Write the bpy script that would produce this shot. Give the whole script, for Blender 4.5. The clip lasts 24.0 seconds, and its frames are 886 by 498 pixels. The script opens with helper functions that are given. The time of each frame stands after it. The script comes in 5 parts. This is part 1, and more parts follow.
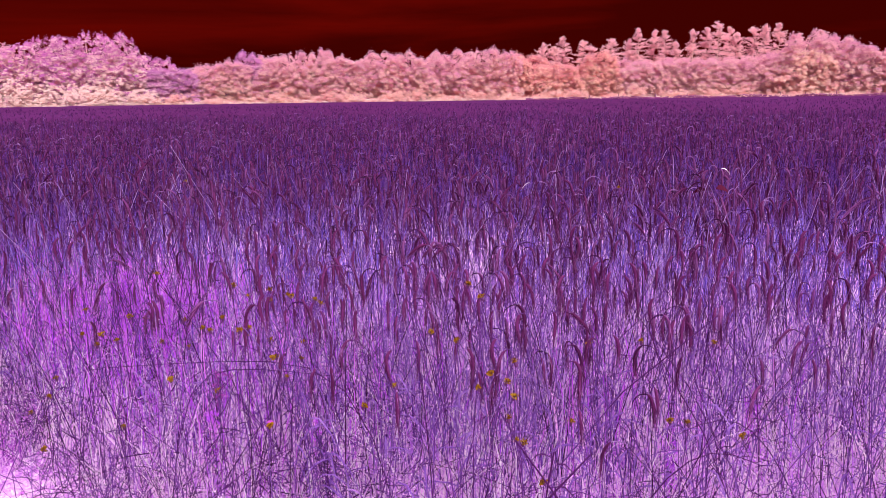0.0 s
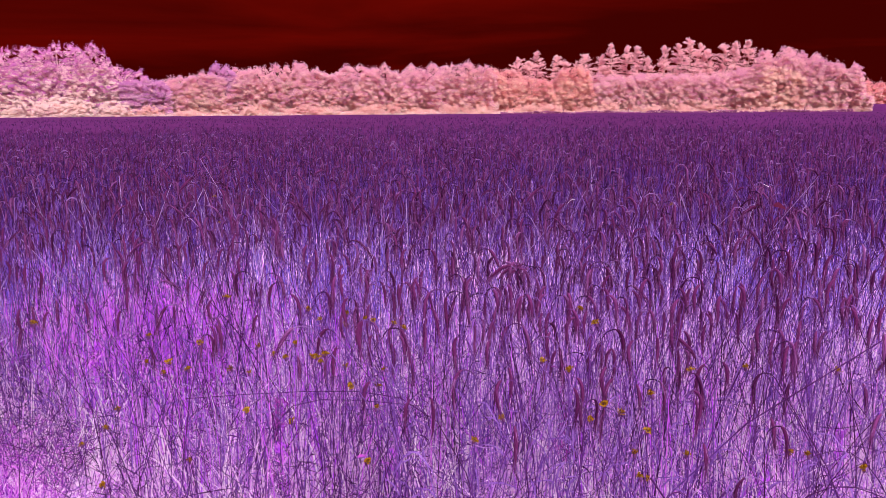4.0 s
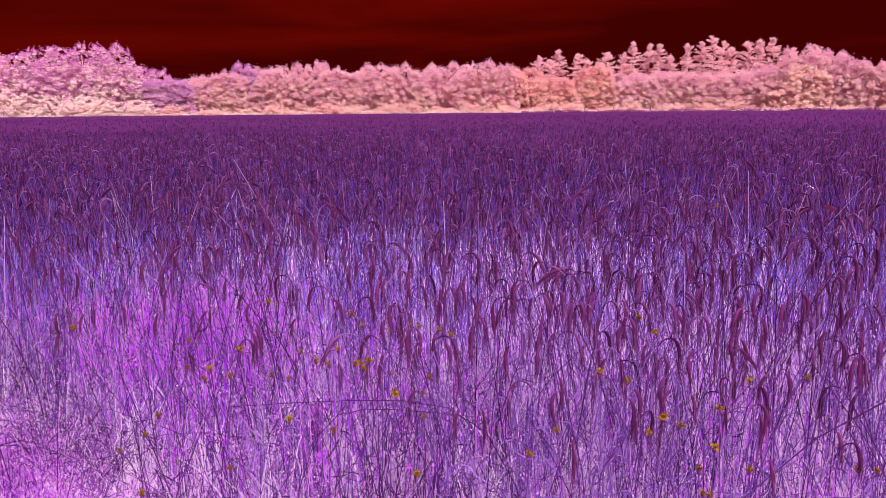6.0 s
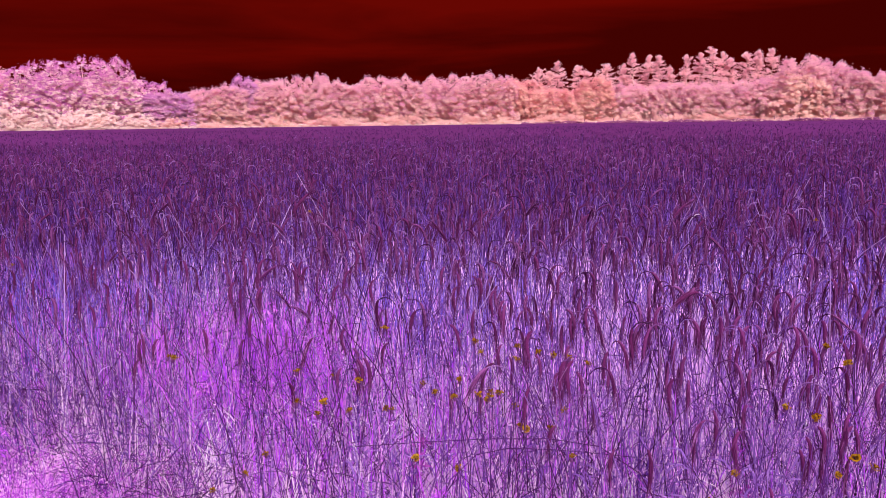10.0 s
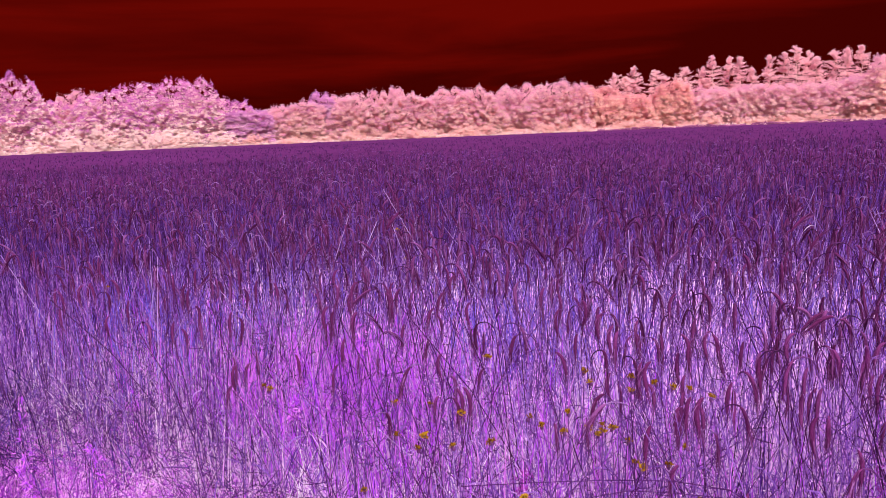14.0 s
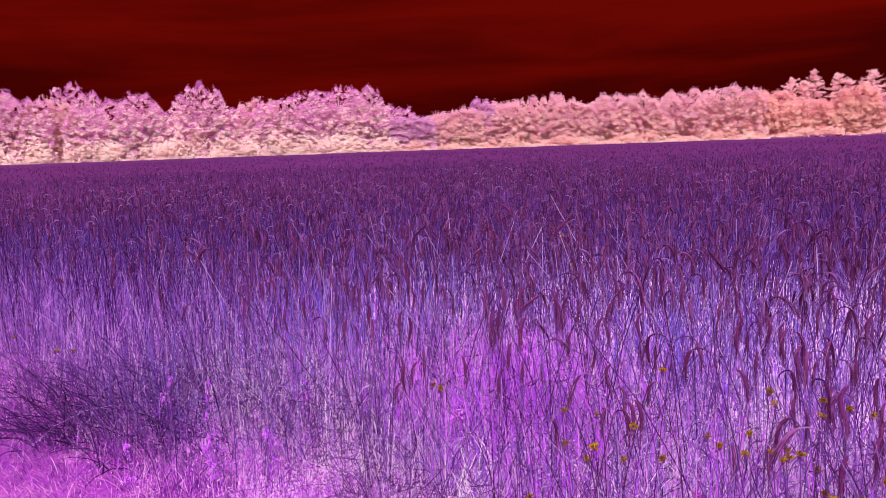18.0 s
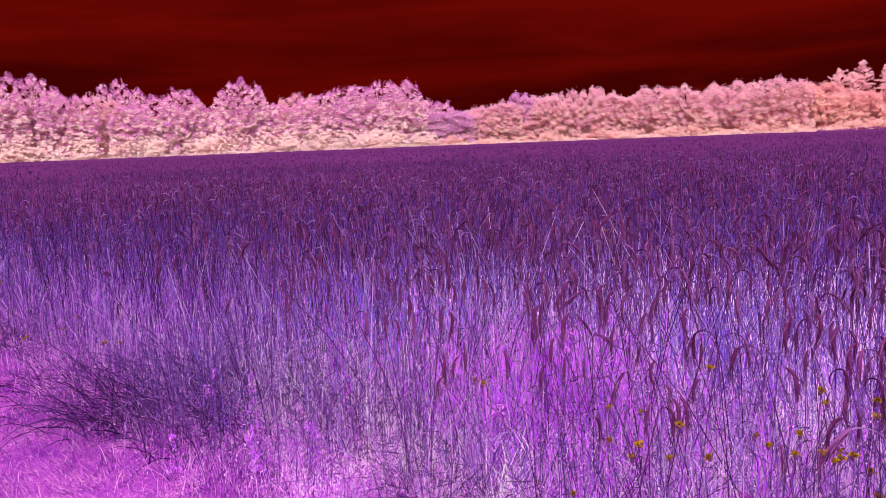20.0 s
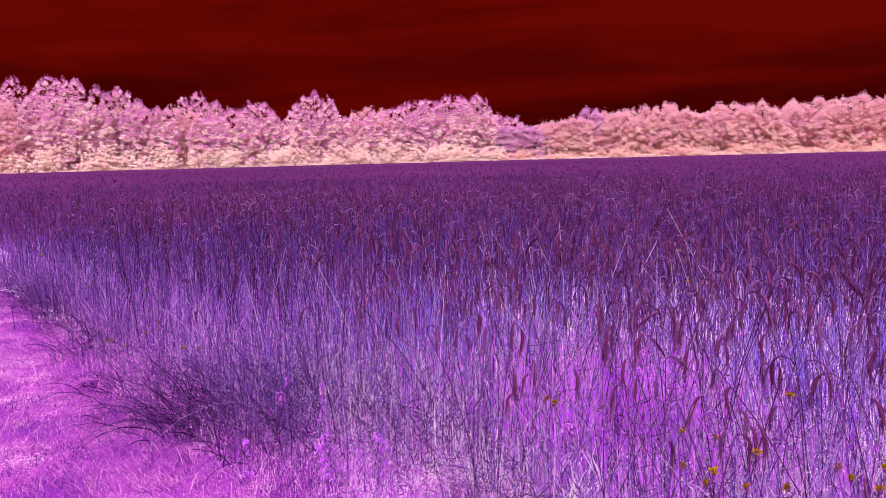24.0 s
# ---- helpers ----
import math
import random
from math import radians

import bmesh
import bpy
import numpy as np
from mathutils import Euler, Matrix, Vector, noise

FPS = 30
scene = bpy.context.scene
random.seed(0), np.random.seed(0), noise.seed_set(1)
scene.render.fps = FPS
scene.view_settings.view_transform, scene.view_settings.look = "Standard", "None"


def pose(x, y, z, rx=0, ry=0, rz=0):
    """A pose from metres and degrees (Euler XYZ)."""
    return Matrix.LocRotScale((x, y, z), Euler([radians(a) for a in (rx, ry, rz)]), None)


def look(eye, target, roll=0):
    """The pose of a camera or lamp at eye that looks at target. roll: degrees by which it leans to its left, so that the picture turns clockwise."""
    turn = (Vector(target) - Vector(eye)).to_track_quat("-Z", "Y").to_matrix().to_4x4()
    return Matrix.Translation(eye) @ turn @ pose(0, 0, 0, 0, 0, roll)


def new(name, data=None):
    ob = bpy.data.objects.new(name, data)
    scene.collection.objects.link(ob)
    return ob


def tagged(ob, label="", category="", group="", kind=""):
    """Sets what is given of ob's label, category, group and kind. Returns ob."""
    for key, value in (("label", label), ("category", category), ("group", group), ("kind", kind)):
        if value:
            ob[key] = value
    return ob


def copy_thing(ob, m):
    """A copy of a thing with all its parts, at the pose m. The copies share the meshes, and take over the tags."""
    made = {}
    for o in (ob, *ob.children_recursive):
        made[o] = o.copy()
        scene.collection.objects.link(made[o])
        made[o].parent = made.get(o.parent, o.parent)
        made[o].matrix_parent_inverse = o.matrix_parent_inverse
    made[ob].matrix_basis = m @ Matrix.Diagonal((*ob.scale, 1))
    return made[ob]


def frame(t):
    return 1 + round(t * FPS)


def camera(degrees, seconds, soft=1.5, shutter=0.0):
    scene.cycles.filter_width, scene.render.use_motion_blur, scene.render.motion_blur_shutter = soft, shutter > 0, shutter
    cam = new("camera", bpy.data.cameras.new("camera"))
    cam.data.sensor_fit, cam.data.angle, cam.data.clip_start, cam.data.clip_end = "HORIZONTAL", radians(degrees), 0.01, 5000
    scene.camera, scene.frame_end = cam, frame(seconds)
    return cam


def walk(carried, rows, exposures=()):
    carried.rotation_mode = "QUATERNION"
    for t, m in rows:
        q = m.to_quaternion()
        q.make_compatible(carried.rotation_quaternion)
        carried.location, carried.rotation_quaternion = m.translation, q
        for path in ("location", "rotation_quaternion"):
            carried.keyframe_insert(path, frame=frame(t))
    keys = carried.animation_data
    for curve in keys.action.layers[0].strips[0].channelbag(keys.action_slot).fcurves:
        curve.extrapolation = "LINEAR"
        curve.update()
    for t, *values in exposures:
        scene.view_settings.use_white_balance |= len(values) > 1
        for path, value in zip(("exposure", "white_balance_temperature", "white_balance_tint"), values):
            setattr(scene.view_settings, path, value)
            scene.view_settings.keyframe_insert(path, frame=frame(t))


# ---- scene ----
# ---- camera and its walk ----
cam = camera(58.79, 24.0, soft=0.6)
PATH = [
    (0, (0.015, 0.098, 1.600), (0.000, 9.918, -0.286), -0.78),
    (0.5, (-0.018, 0.117, 1.599), (0.031, 9.941, -0.266), -0.73),
    (1, (-0.065, 0.129, 1.601), (0.039, 9.961, -0.224), -0.76),
    (1.5, (-0.145, 0.135, 1.601), (0.062, 9.976, -0.164), -0.61),
    (2, (-0.231, 0.125, 1.610), (0.040, 9.969, -0.125), -0.60),
    (2.5, (-0.276, 0.082, 1.623), (0.047, 9.925, -0.111), -0.37),
    (4.5, (-0.424, 0.306, 1.603), (-0.093, 10.151, -0.122), -0.42),
    (5, (-0.431, 0.319, 1.608), (-0.145, 10.162, -0.130), -0.50),
    (5.5, (-0.445, 0.327, 1.610), (-0.273, 10.173, -0.130), -0.52),
    (6, (-0.493, 0.343, 1.612), (-0.417, 10.191, -0.127), -0.48),
    (6.5, (-0.560, 0.393, 1.603), (-0.497, 10.242, -0.129), -0.34),
    (7, (-0.617, 0.425, 1.602), (-0.526, 10.279, -0.098), -0.30),
    (7.5, (-0.674, 0.456, 1.600), (-0.528, 10.316, -0.062), -0.11),
    (8, (-0.749, 0.446, 1.623), (-0.537, 10.307, -0.023), 0.02),
    (8.5, (-0.818, 0.438, 1.627), (-0.497, 10.300, 0.003), 0.13),
    (9, (-0.859, 0.456, 1.624), (-0.463, 10.316, 0.010), 0.01),
    (9.5, (-0.901, 0.514, 1.624), (-0.674, 10.383, 0.027), -0.30),
    (10, (-0.922, 0.583, 1.605), (-0.826, 10.455, 0.011), -0.74),
    (10.5, (-0.938, 0.627, 1.614), (-0.910, 10.501, 0.033), -0.94),
    (12.5, (-0.978, 0.725, 1.626), (-1.086, 10.604, 0.081), -1.34),
    (13, (-0.990, 0.733, 1.627), (-1.200, 10.616, 0.117), -1.77),
    (13.5, (-1.000, 0.732, 1.627), (-1.497, 10.611, 0.158), -2.13),
    (14, (-1.009, 0.735, 1.624), (-1.870, 10.593, 0.181), -2.33),
    (14.5, (-1.019, 0.730, 1.626), (-2.216, 10.558, 0.220), -2.30),
    (15, (-1.024, 0.722, 1.628), (-2.499, 10.516, 0.249), -1.92),
    (15.5, (-1.032, 0.725, 1.628), (-2.773, 10.478, 0.271), -1.56),
    (16, (-1.038, 0.724, 1.627), (-2.956, 10.448, 0.298), -1.67),
    (16.5, (-1.049, 0.722, 1.624), (-3.185, 10.402, 0.304), -1.77),
    (17, (-1.057, 0.735, 1.621), (-3.453, 10.355, 0.311), -1.98),
    (17.5, (-1.063, 0.734, 1.622), (-3.681, 10.299, 0.330), -2.01),
    (18, (-1.067, 0.737, 1.619), (-3.854, 10.253, 0.329), -1.99),
    (18.5, (-1.072, 0.736, 1.620), (-4.034, 10.197, 0.310), -2.09),
    (19, (-1.079, 0.737, 1.619), (-4.174, 10.154, 0.299), -2.14),
    (19.5, (-1.082, 0.738, 1.619), (-4.243, 10.131, 0.285), -2.18),
    (21.5, (-1.085, 0.744, 1.621), (-4.692, 9.978, 0.311), -2.26),
    (22, (-1.085, 0.738, 1.624), (-4.782, 9.940, 0.340), -2.19),
    (22.5, (-1.085, 0.727, 1.627), (-4.858, 9.905, 0.390), -1.92),
    (23, (-1.090, 0.709, 1.631), (-4.959, 9.851, 0.427), -1.78),
    (23.5, (-1.093, 0.709, 1.630), (-5.037, 9.824, 0.456), -1.59),
    (24, (-1.099, 0.707, 1.632), (-5.134, 9.786, 0.494), -1.47),
]
walk(cam, [(t, look(eye, target, roll)) for t, eye, target, roll in PATH], [(0, -0.06), (6, -0.04), (10, 0.02), (13.5, 0.07), (15, 0.06), (17, 0.0), (24, 0.0)])

# ---- sky and sun ----
world = bpy.data.worlds.new("sky")
scene.world = world
world.use_nodes = True
wn, wl = world.node_tree.nodes, world.node_tree.links
wn.clear()


def wnode(kind, **values):
    n = wn.new(kind)
    for key, value in values.items():
        n.inputs[key].default_value = value
    return n


w_out, w_bg, w_co = wnode("ShaderNodeOutputWorld"), wnode("ShaderNodeBackground", Strength=1.0), wnode("ShaderNodeTexCoord")
w_map = wnode("ShaderNodeMapping", Scale=(1.3, 1.3, 12.0), Rotation=(0.0, 0.14, 0.0), Location=(0.35, 0.2, 0.1))
w_noise = wnode("ShaderNodeTexNoise", Scale=1.5, Detail=5.0, Roughness=0.52, Distortion=0.35)
w_band = wn.new("ShaderNodeValToRGB")
w_band.color_ramp.elements[0].position, w_band.color_ramp.elements[0].color = 0.38, (0.050, 0.0008, 0.0004, 1)
w_band.color_ramp.elements[1].position, w_band.color_ramp.elements[1].color = 0.62, (0.130, 0.0021, 0.0007, 1)
w_sep, w_up = wnode("ShaderNodeSeparateXYZ"), wn.new("ShaderNodeMapRange")
w_up.inputs["From Min"].default_value, w_up.inputs["From Max"].default_value = 0.30, 1.0
w_mix = wn.new("ShaderNodeMix")
w_mix.data_type = "RGBA"
w_mix.inputs["B"].default_value = (2.45, 1.92, 2.28, 1)
wl.new(w_co.outputs["Generated"], w_map.inputs["Vector"])
wl.new(w_map.outputs["Vector"], w_noise.inputs["Vector"])
w_high, w_sum = wn.new("ShaderNodeMath"), wn.new("ShaderNodeMath")
w_high.operation, w_sum.operation = "MULTIPLY_ADD", "ADD"
w_high.inputs[1].default_value, w_high.inputs[2].default_value = 1.6, -0.20
wl.new(w_sep.outputs["Z"], w_high.inputs[0])
wl.new(w_high.outputs[0], w_sum.inputs[0])
wl.new(w_noise.outputs["Fac"], w_sum.inputs[1])
wl.new(w_sum.outputs[0], w_band.inputs["Fac"])
wl.new(w_co.outputs["Generated"], w_sep.inputs["Vector"])
wl.new(w_sep.outputs["Z"], w_up.inputs["Value"])
wl.new(w_up.outputs["Result"], w_mix.inputs["Factor"])
wl.new(w_band.outputs["Color"], w_mix.inputs["A"])
wl.new(w_mix.outputs["Result"], w_bg.inputs["Color"])
wl.new(w_bg.outputs["Background"], w_out.inputs["Surface"])

sun_data = bpy.data.lights.new("sun", "SUN")
sun_data.energy, sun_data.angle, sun_data.color = 3.8, radians(12), (1.0, 0.95, 0.96)
sun = new("sun", sun_data)
sun.matrix_world = look((9.5, -28, 30.0), (-2.5, 8, 0))
scene.view_settings.exposure = 0.0


# ---- materials ----
def material(name, colours, rough=0.7, grain=60.0, patch=2.0, bump=0.25, spread=0.75, through_light=0.0, gloss=0.04, random_by="island", contrast=1.1, grain_mix=0.45, upright=1.0):
    """A surface whose colour wanders between the given ones, by piece, by patches and by fine grain."""
    m = bpy.data.materials.new(name)
    m.use_nodes = True
    nodes, links = m.node_tree.nodes, m.node_tree.links
    bsdf = nodes["Principled BSDF"]
    bsdf.inputs["Roughness"].default_value = rough
    bsdf.inputs["Specular IOR Level"].default_value = gloss
    co = nodes.new("ShaderNodeTexCoord")
    big, fine = nodes.new("ShaderNodeTexNoise"), nodes.new("ShaderNodeTexNoise")
    big.inputs["Scale"].default_value, big.inputs["Detail"].default_value = patch, 4.0
    fine.inputs["Scale"].default_value, fine.inputs["Detail"].default_value = grain, 3.0
    geo = nodes.new("ShaderNodeNewGeometry")
    stretch = nodes.new("ShaderNodeMapping")
    stretch.inputs["Scale"].default_value = (1.0, 1.0, upright)
    links.new(geo.outputs["Position"], stretch.inputs["Vector"])
    links.new(stretch.outputs["Vector"], big.inputs["Vector"])
    links.new(co.outputs["Object"], fine.inputs["Vector"])
    if random_by == "island":
        pick = geo.outputs["Random Per Island"]
    else:
        pick = nodes.new("ShaderNodeObjectInfo").outputs["Random"]
    a, b, c = (nodes.new("ShaderNodeMath") for _ in range(3))
    a.operation = b.operation = "MULTIPLY_ADD"
    c.operation = "MULTIPLY_ADD"
    links.new(pick, a.inputs[0])
    a.inputs[1].default_value, a.inputs[2].default_value = spread, 0.5 - spread / 2
    links.new(big.outputs["Fac"], b.inputs[0])
    b.inputs[1].default_value = contrast
    links.new(a.outputs[0], b.inputs[2])
    links.new(fine.outputs["Fac"], c.inputs[0])
    c.inputs[1].default_value = grain_mix
    links.new(b.outputs[0], c.inputs[2])
    shift = nodes.new("ShaderNodeMath")
    shift.operation = "SUBTRACT"
    shift.inputs[1].default_value = grain_mix / 2 + contrast / 2
    links.new(c.outputs[0], shift.inputs[0])
    ramp = nodes.new("ShaderNodeValToRGB")
    steps = ramp.color_ramp.elements
    while len(steps) < len(colours):
        steps.new(0.5)
    for n, colour in enumerate(colours):
        steps[n].position = n / max(1, len(colours) - 1)
        steps[n].color = (*colour, 1)
    links.new(shift.outputs[0], ramp.inputs["Fac"])
    links.new(ramp.outputs["Color"], bsdf.inputs["Base Color"])
    if bump:
        bm = nodes.new("ShaderNodeBump")
        bm.inputs["Strength"].default_value = bump
        bm.inputs["Distance"].default_value = 0.01
        links.new(fine.outputs["Fac"], bm.inputs["Height"])
        links.new(bm.outputs["Normal"], bsdf.inputs["Normal"])
    if through_light:
        thin, mix = nodes.new("ShaderNodeBsdfTranslucent"), nodes.new("ShaderNodeMixShader")
        mix.inputs["Fac"].default_value = through_light
        links.new(ramp.outputs["Color"], thin.inputs["Color"])
        links.new(bsdf.outputs["BSDF"], mix.inputs[1])
        links.new(thin.outputs["BSDF"], mix.inputs[2])
        links.new(mix.outputs["Shader"], nodes["Material Output"].inputs["Surface"])
    return m


M_EAR = material("rye_ear", [(0.046, 0.007, 0.044), (0.098, 0.015, 0.078), (0.16, 0.03, 0.136), (0.25, 0.085, 0.27)], 0.65, 260, 1.2, 0.4, spread=1.0)
# Darker copy of the ear colour, tuned to the tone of the far crop.
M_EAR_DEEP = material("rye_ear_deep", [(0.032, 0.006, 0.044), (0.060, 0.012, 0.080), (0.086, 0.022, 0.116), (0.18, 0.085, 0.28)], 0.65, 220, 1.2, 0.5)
M_AWN = material("rye_beard", [(0.046, 0.007, 0.046), (0.086, 0.015, 0.078), (0.142, 0.032, 0.135), (0.28, 0.12, 0.32)], 0.55, 120, 2.0, 0.1, spread=1.2)
# Crook bend paints sunlight dark and rim light pale, in negative colours.
M_CROOK_LIT = material("rye_crook_painted_light", [(0.030, 0.005, 0.040), (0.050, 0.009, 0.060), (0.085, 0.018, 0.10), (0.13, 0.04, 0.16), (0.30, 0.17, 0.42)], 0.5, 120, 2.0, 0.1, spread=1.0, contrast=0.6)
M_STEM = material("rye_stem", [(0.036, 0.007, 0.048), (0.078, 0.014, 0.09), (0.125, 0.03, 0.17), (0.17, 0.066, 0.32), (0.29, 0.155, 0.49), (0.52, 0.36, 0.68)], 0.55, 90, 2.2, 0.2, spread=0.95, contrast=1.3, upright=0.15)
M_STRAW = material("dark_straw", [(0.03, 0.005, 0.04), (0.07, 0.01, 0.068), (0.08, 0.019, 0.13), (0.15, 0.045, 0.23)], 0.6, 80, 2.0, 0.1, spread=0.9)
# Darker copy of the stem colour, for rye beyond the edge stand.
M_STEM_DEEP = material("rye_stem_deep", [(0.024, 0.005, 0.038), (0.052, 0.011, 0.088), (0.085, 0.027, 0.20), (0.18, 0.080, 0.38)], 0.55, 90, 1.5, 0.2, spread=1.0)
M_LEAF = material("rye_leaf", [(0.060, 0.015, 0.12), (0.13, 0.045, 0.28), (0.26, 0.12, 0.46), (0.52, 0.34, 0.72)], 0.6, 120, 1.6, 0.2, through_light=0.3, spread=0.9)
# Pale blade colours paint the shade between stems, bright in negative colours.
M_GAP_SHADE = material("gap_shade_blade", [(0.13, 0.036, 0.34), (0.25, 0.08, 0.5), (0.35, 0.17, 0.64), (0.54, 0.3, 0.76), (0.76, 0.5, 0.86), (0.94, 0.8, 0.95)], 0.7, 60, 2.4, 0.2, spread=0.5, through_light=0.45, contrast=2.8, upright=0.10)
M_LOW_GAP_SHADE = material("low_gap_shade", [(0.56, 0.20, 0.82), (0.84, 0.46, 0.92), (0.94, 0.70, 0.95), (0.97, 0.86, 0.97), (0.98, 0.94, 0.98)], 0.7, 60, 2.8, 0.2, spread=0.8, through_light=0.45, contrast=1.8, upright=0.15)
M_BLUE = material("bluish_shoots", [(0.11, 0.055, 0.50), (0.22, 0.14, 0.74), (0.42, 0.32, 0.90)], 0.6, 70, 2.0, 0.1, spread=0.9, through_light=0.3)
# Mostly pale crumbs that paint grain and the shaded gaps between stems.
M_GAP_CRUMB = material("chaff", [(0.3, 0.07, 0.36), (0.66, 0.28, 0.78), (0.88, 0.56, 0.9), (0.96, 0.82, 0.96)], 0.8, 90, 2.4, 0.1, spread=1.1, through_light=0.3, upright=0.2)
M_FLAG = material("flag_leaf", [(0.055, 0.010, 0.090), (0.085, 0.023, 0.18), (0.13, 0.046, 0.30), (0.22, 0.10, 0.46), (0.38, 0.22, 0.66)], 0.7, 60, 1.1, 0.2, spread=0.8, through_light=0.15, contrast=1.7, upright=0.2)
M_LOW = material("low_leaf", [(0.11, 0.024, 0.20), (0.24, 0.070, 0.42), (0.42, 0.15, 0.60), (0.66, 0.36, 0.76)], 0.7, 60, 1.6, 0.2, spread=0.9, through_light=0.25, contrast=1.4)
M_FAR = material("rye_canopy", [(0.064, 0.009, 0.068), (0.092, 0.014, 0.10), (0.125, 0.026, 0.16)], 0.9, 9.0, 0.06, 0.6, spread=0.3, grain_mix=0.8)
# Soil is pale to paint the crop's shade on it, in negative colours.
M_SOIL = material("soil_shade_tone", [(0.42, 0.12, 0.58), (0.74, 0.34, 0.86), (0.93, 0.64, 0.94), (0.98, 0.92, 0.98)], 0.95, 55, 2.2, 0.8, spread=0.0, contrast=1.6, grain_mix=1.6)
M_VERGE = material("verge_sward", [(0.15, 0.02, 0.3), (0.26, 0.035, 0.35), (0.41, 0.085, 0.44), (0.68, 0.36, 0.64)], 0.9, 60, 2.4, 1.0, spread=0.0, contrast=1.8, grain_mix=1.4)
M_SHORT = material("short_grass", [(0.09, 0.012, 0.2), (0.19, 0.021, 0.31), (0.31, 0.04, 0.37), (0.43, 0.085, 0.45), (0.62, 0.26, 0.6)], 0.7, 60, 2.2, 0.1, spread=1.1, through_light=0.25, contrast=1.7)
M_TUFT = material("tussock_grass", [(0.030, 0.006, 0.050), (0.058, 0.013, 0.10), (0.10, 0.028, 0.18), (0.20, 0.070, 0.30)], 0.6, 80, 2.0, 0.1, spread=0.9)
M_EDGE = material("edge_grass", [(0.036, 0.007, 0.052), (0.085, 0.017, 0.12), (0.17, 0.055, 0.29), (0.40, 0.20, 0.55)], 0.6, 80, 1.6, 0.1, spread=0.95)
M_WEED = material("violet_weed", [(0.46, 0.06, 0.92), (0.66, 0.12, 0.95), (0.82, 0.24, 0.93), (0.9, 0.5, 0.92)], 0.55, 70, 3.0, 0.2, through_light=0.3)
M_BUSH = material("bushy_grass", [(0.045, 0.012, 0.10), (0.090, 0.036, 0.24), (0.16, 0.070, 0.40), (0.42, 0.22, 0.62)], 0.6, 80, 2.0, 0.1, spread=0.9)
M_WILD = material("wild_leaves", [(0.12, 0.016, 0.23), (0.33, 0.042, 0.50), (0.56, 0.11, 0.70), (0.70, 0.24, 0.75), (0.86, 0.50, 0.84)], 0.7, 70, 2.4, 0.2, spread=1.1, through_light=0.3)
M_PINK = material("pink_leaf", [(0.36, 0.045, 0.40), (0.54, 0.11, 0.56)], 0.55, 70, 3.0, 0.2, through_light=0.3)
# Litter colour paints the shade low between stems, bright in negative colours.
M_LITTER = material("undergrowth_shade_tone", [(0.66, 0.20, 0.80), (0.88, 0.46, 0.90), (0.96, 0.72, 0.95), (0.98, 0.88, 0.98)], 0.8, 70, 1.6, 0.2, through_light=0.4, spread=1.0)
M_PETAL = material("ochre_petal", [(0.10, 0.030, 0.004), (0.19, 0.080, 0.002), (0.30, 0.155, 0.004), (0.42, 0.27, 0.04)], 0.6, 320, 8, 0.2, spread=1.0, grain_mix=0.7)
M_CALYX = material("calyx", [(0.10, 0.03, 0.12), (0.20, 0.07, 0.22)], 0.6, 200, 8, 0.3)
M_SPECK = material("pale_seed_head", [(0.82, 0.68, 0.86), (0.90, 0.84, 0.92)], 0.7, 90, 3, 0.2)
M_RED = material("dry_red_leaf", [(0.055, 0.005, 0.022), (0.10, 0.012, 0.045)], 0.7, 60, 4, 0.3)
M_BARK = material("pale_bark", [(0.70, 0.42, 0.42), (0.86, 0.62, 0.56)], 0.85, 5.0, 0.3, 0.6)
M_POST = material("weathered_post", [(0.20, 0.05, 0.15), (0.34, 0.12, 0.25)], 0.85, 20, 1.0, 0.4)
# Crown pairs paint light in negative colours: pale for shade, darker for sunlit tops.
M_CROWN_PINK = [material("pale_pink_foliage", [(0.82, 0.48, 0.52), (0.9, 0.64, 0.61), (0.96, 0.8, 0.71)], 0.8, 0.9, 0.35, 0, spread=0.10, through_light=0.6, contrast=1.2), material("pink_lit_tops", [(0.63, 0.26, 0.46), (0.76, 0.4, 0.52), (0.87, 0.56, 0.59)], 0.8, 0.9, 0.35, 0, spread=0.10, through_light=0.5, contrast=1.5)]
M_CROWN_MAUVE = [material("blush_foliage", [(0.88, 0.56, 0.64), (0.94, 0.74, 0.73), (0.98, 0.9, 0.8)], 0.8, 0.9, 0.4, 0, spread=0.10, through_light=0.5, contrast=1.6), material("mauve_lit_tops", [(0.46, 0.12, 0.44), (0.66, 0.24, 0.54), (0.84, 0.46, 0.64)], 0.8, 0.9, 0.4, 0, spread=0.12, through_light=0.45, contrast=1.6)]
M_CROWN_SALMON = [material("peachy_foliage", [(0.82, 0.44, 0.42), (0.90, 0.58, 0.50), (0.94, 0.72, 0.60)], 0.8, 0.9, 0.2, 0, spread=0.10, through_light=0.5, contrast=1.5), material("salmon_lit_tops", [(0.64, 0.22, 0.30), (0.78, 0.36, 0.38), (0.86, 0.50, 0.46)], 0.8, 0.9, 0.2, 0, spread=0.12, through_light=0.45, contrast=1.5)]
M_CROWN_VIOLET = [material("lilac_foliage", [(0.76, 0.42, 0.64), (0.88, 0.60, 0.70)], 0.8, 0.9, 0.3, 0, spread=0.12, through_light=0.45, contrast=1.5), material("violet_lit_tops", [(0.56, 0.21, 0.52), (0.72, 0.36, 0.60)], 0.8, 0.9, 0.3, 0, spread=0.12, through_light=0.45, contrast=1.5)]
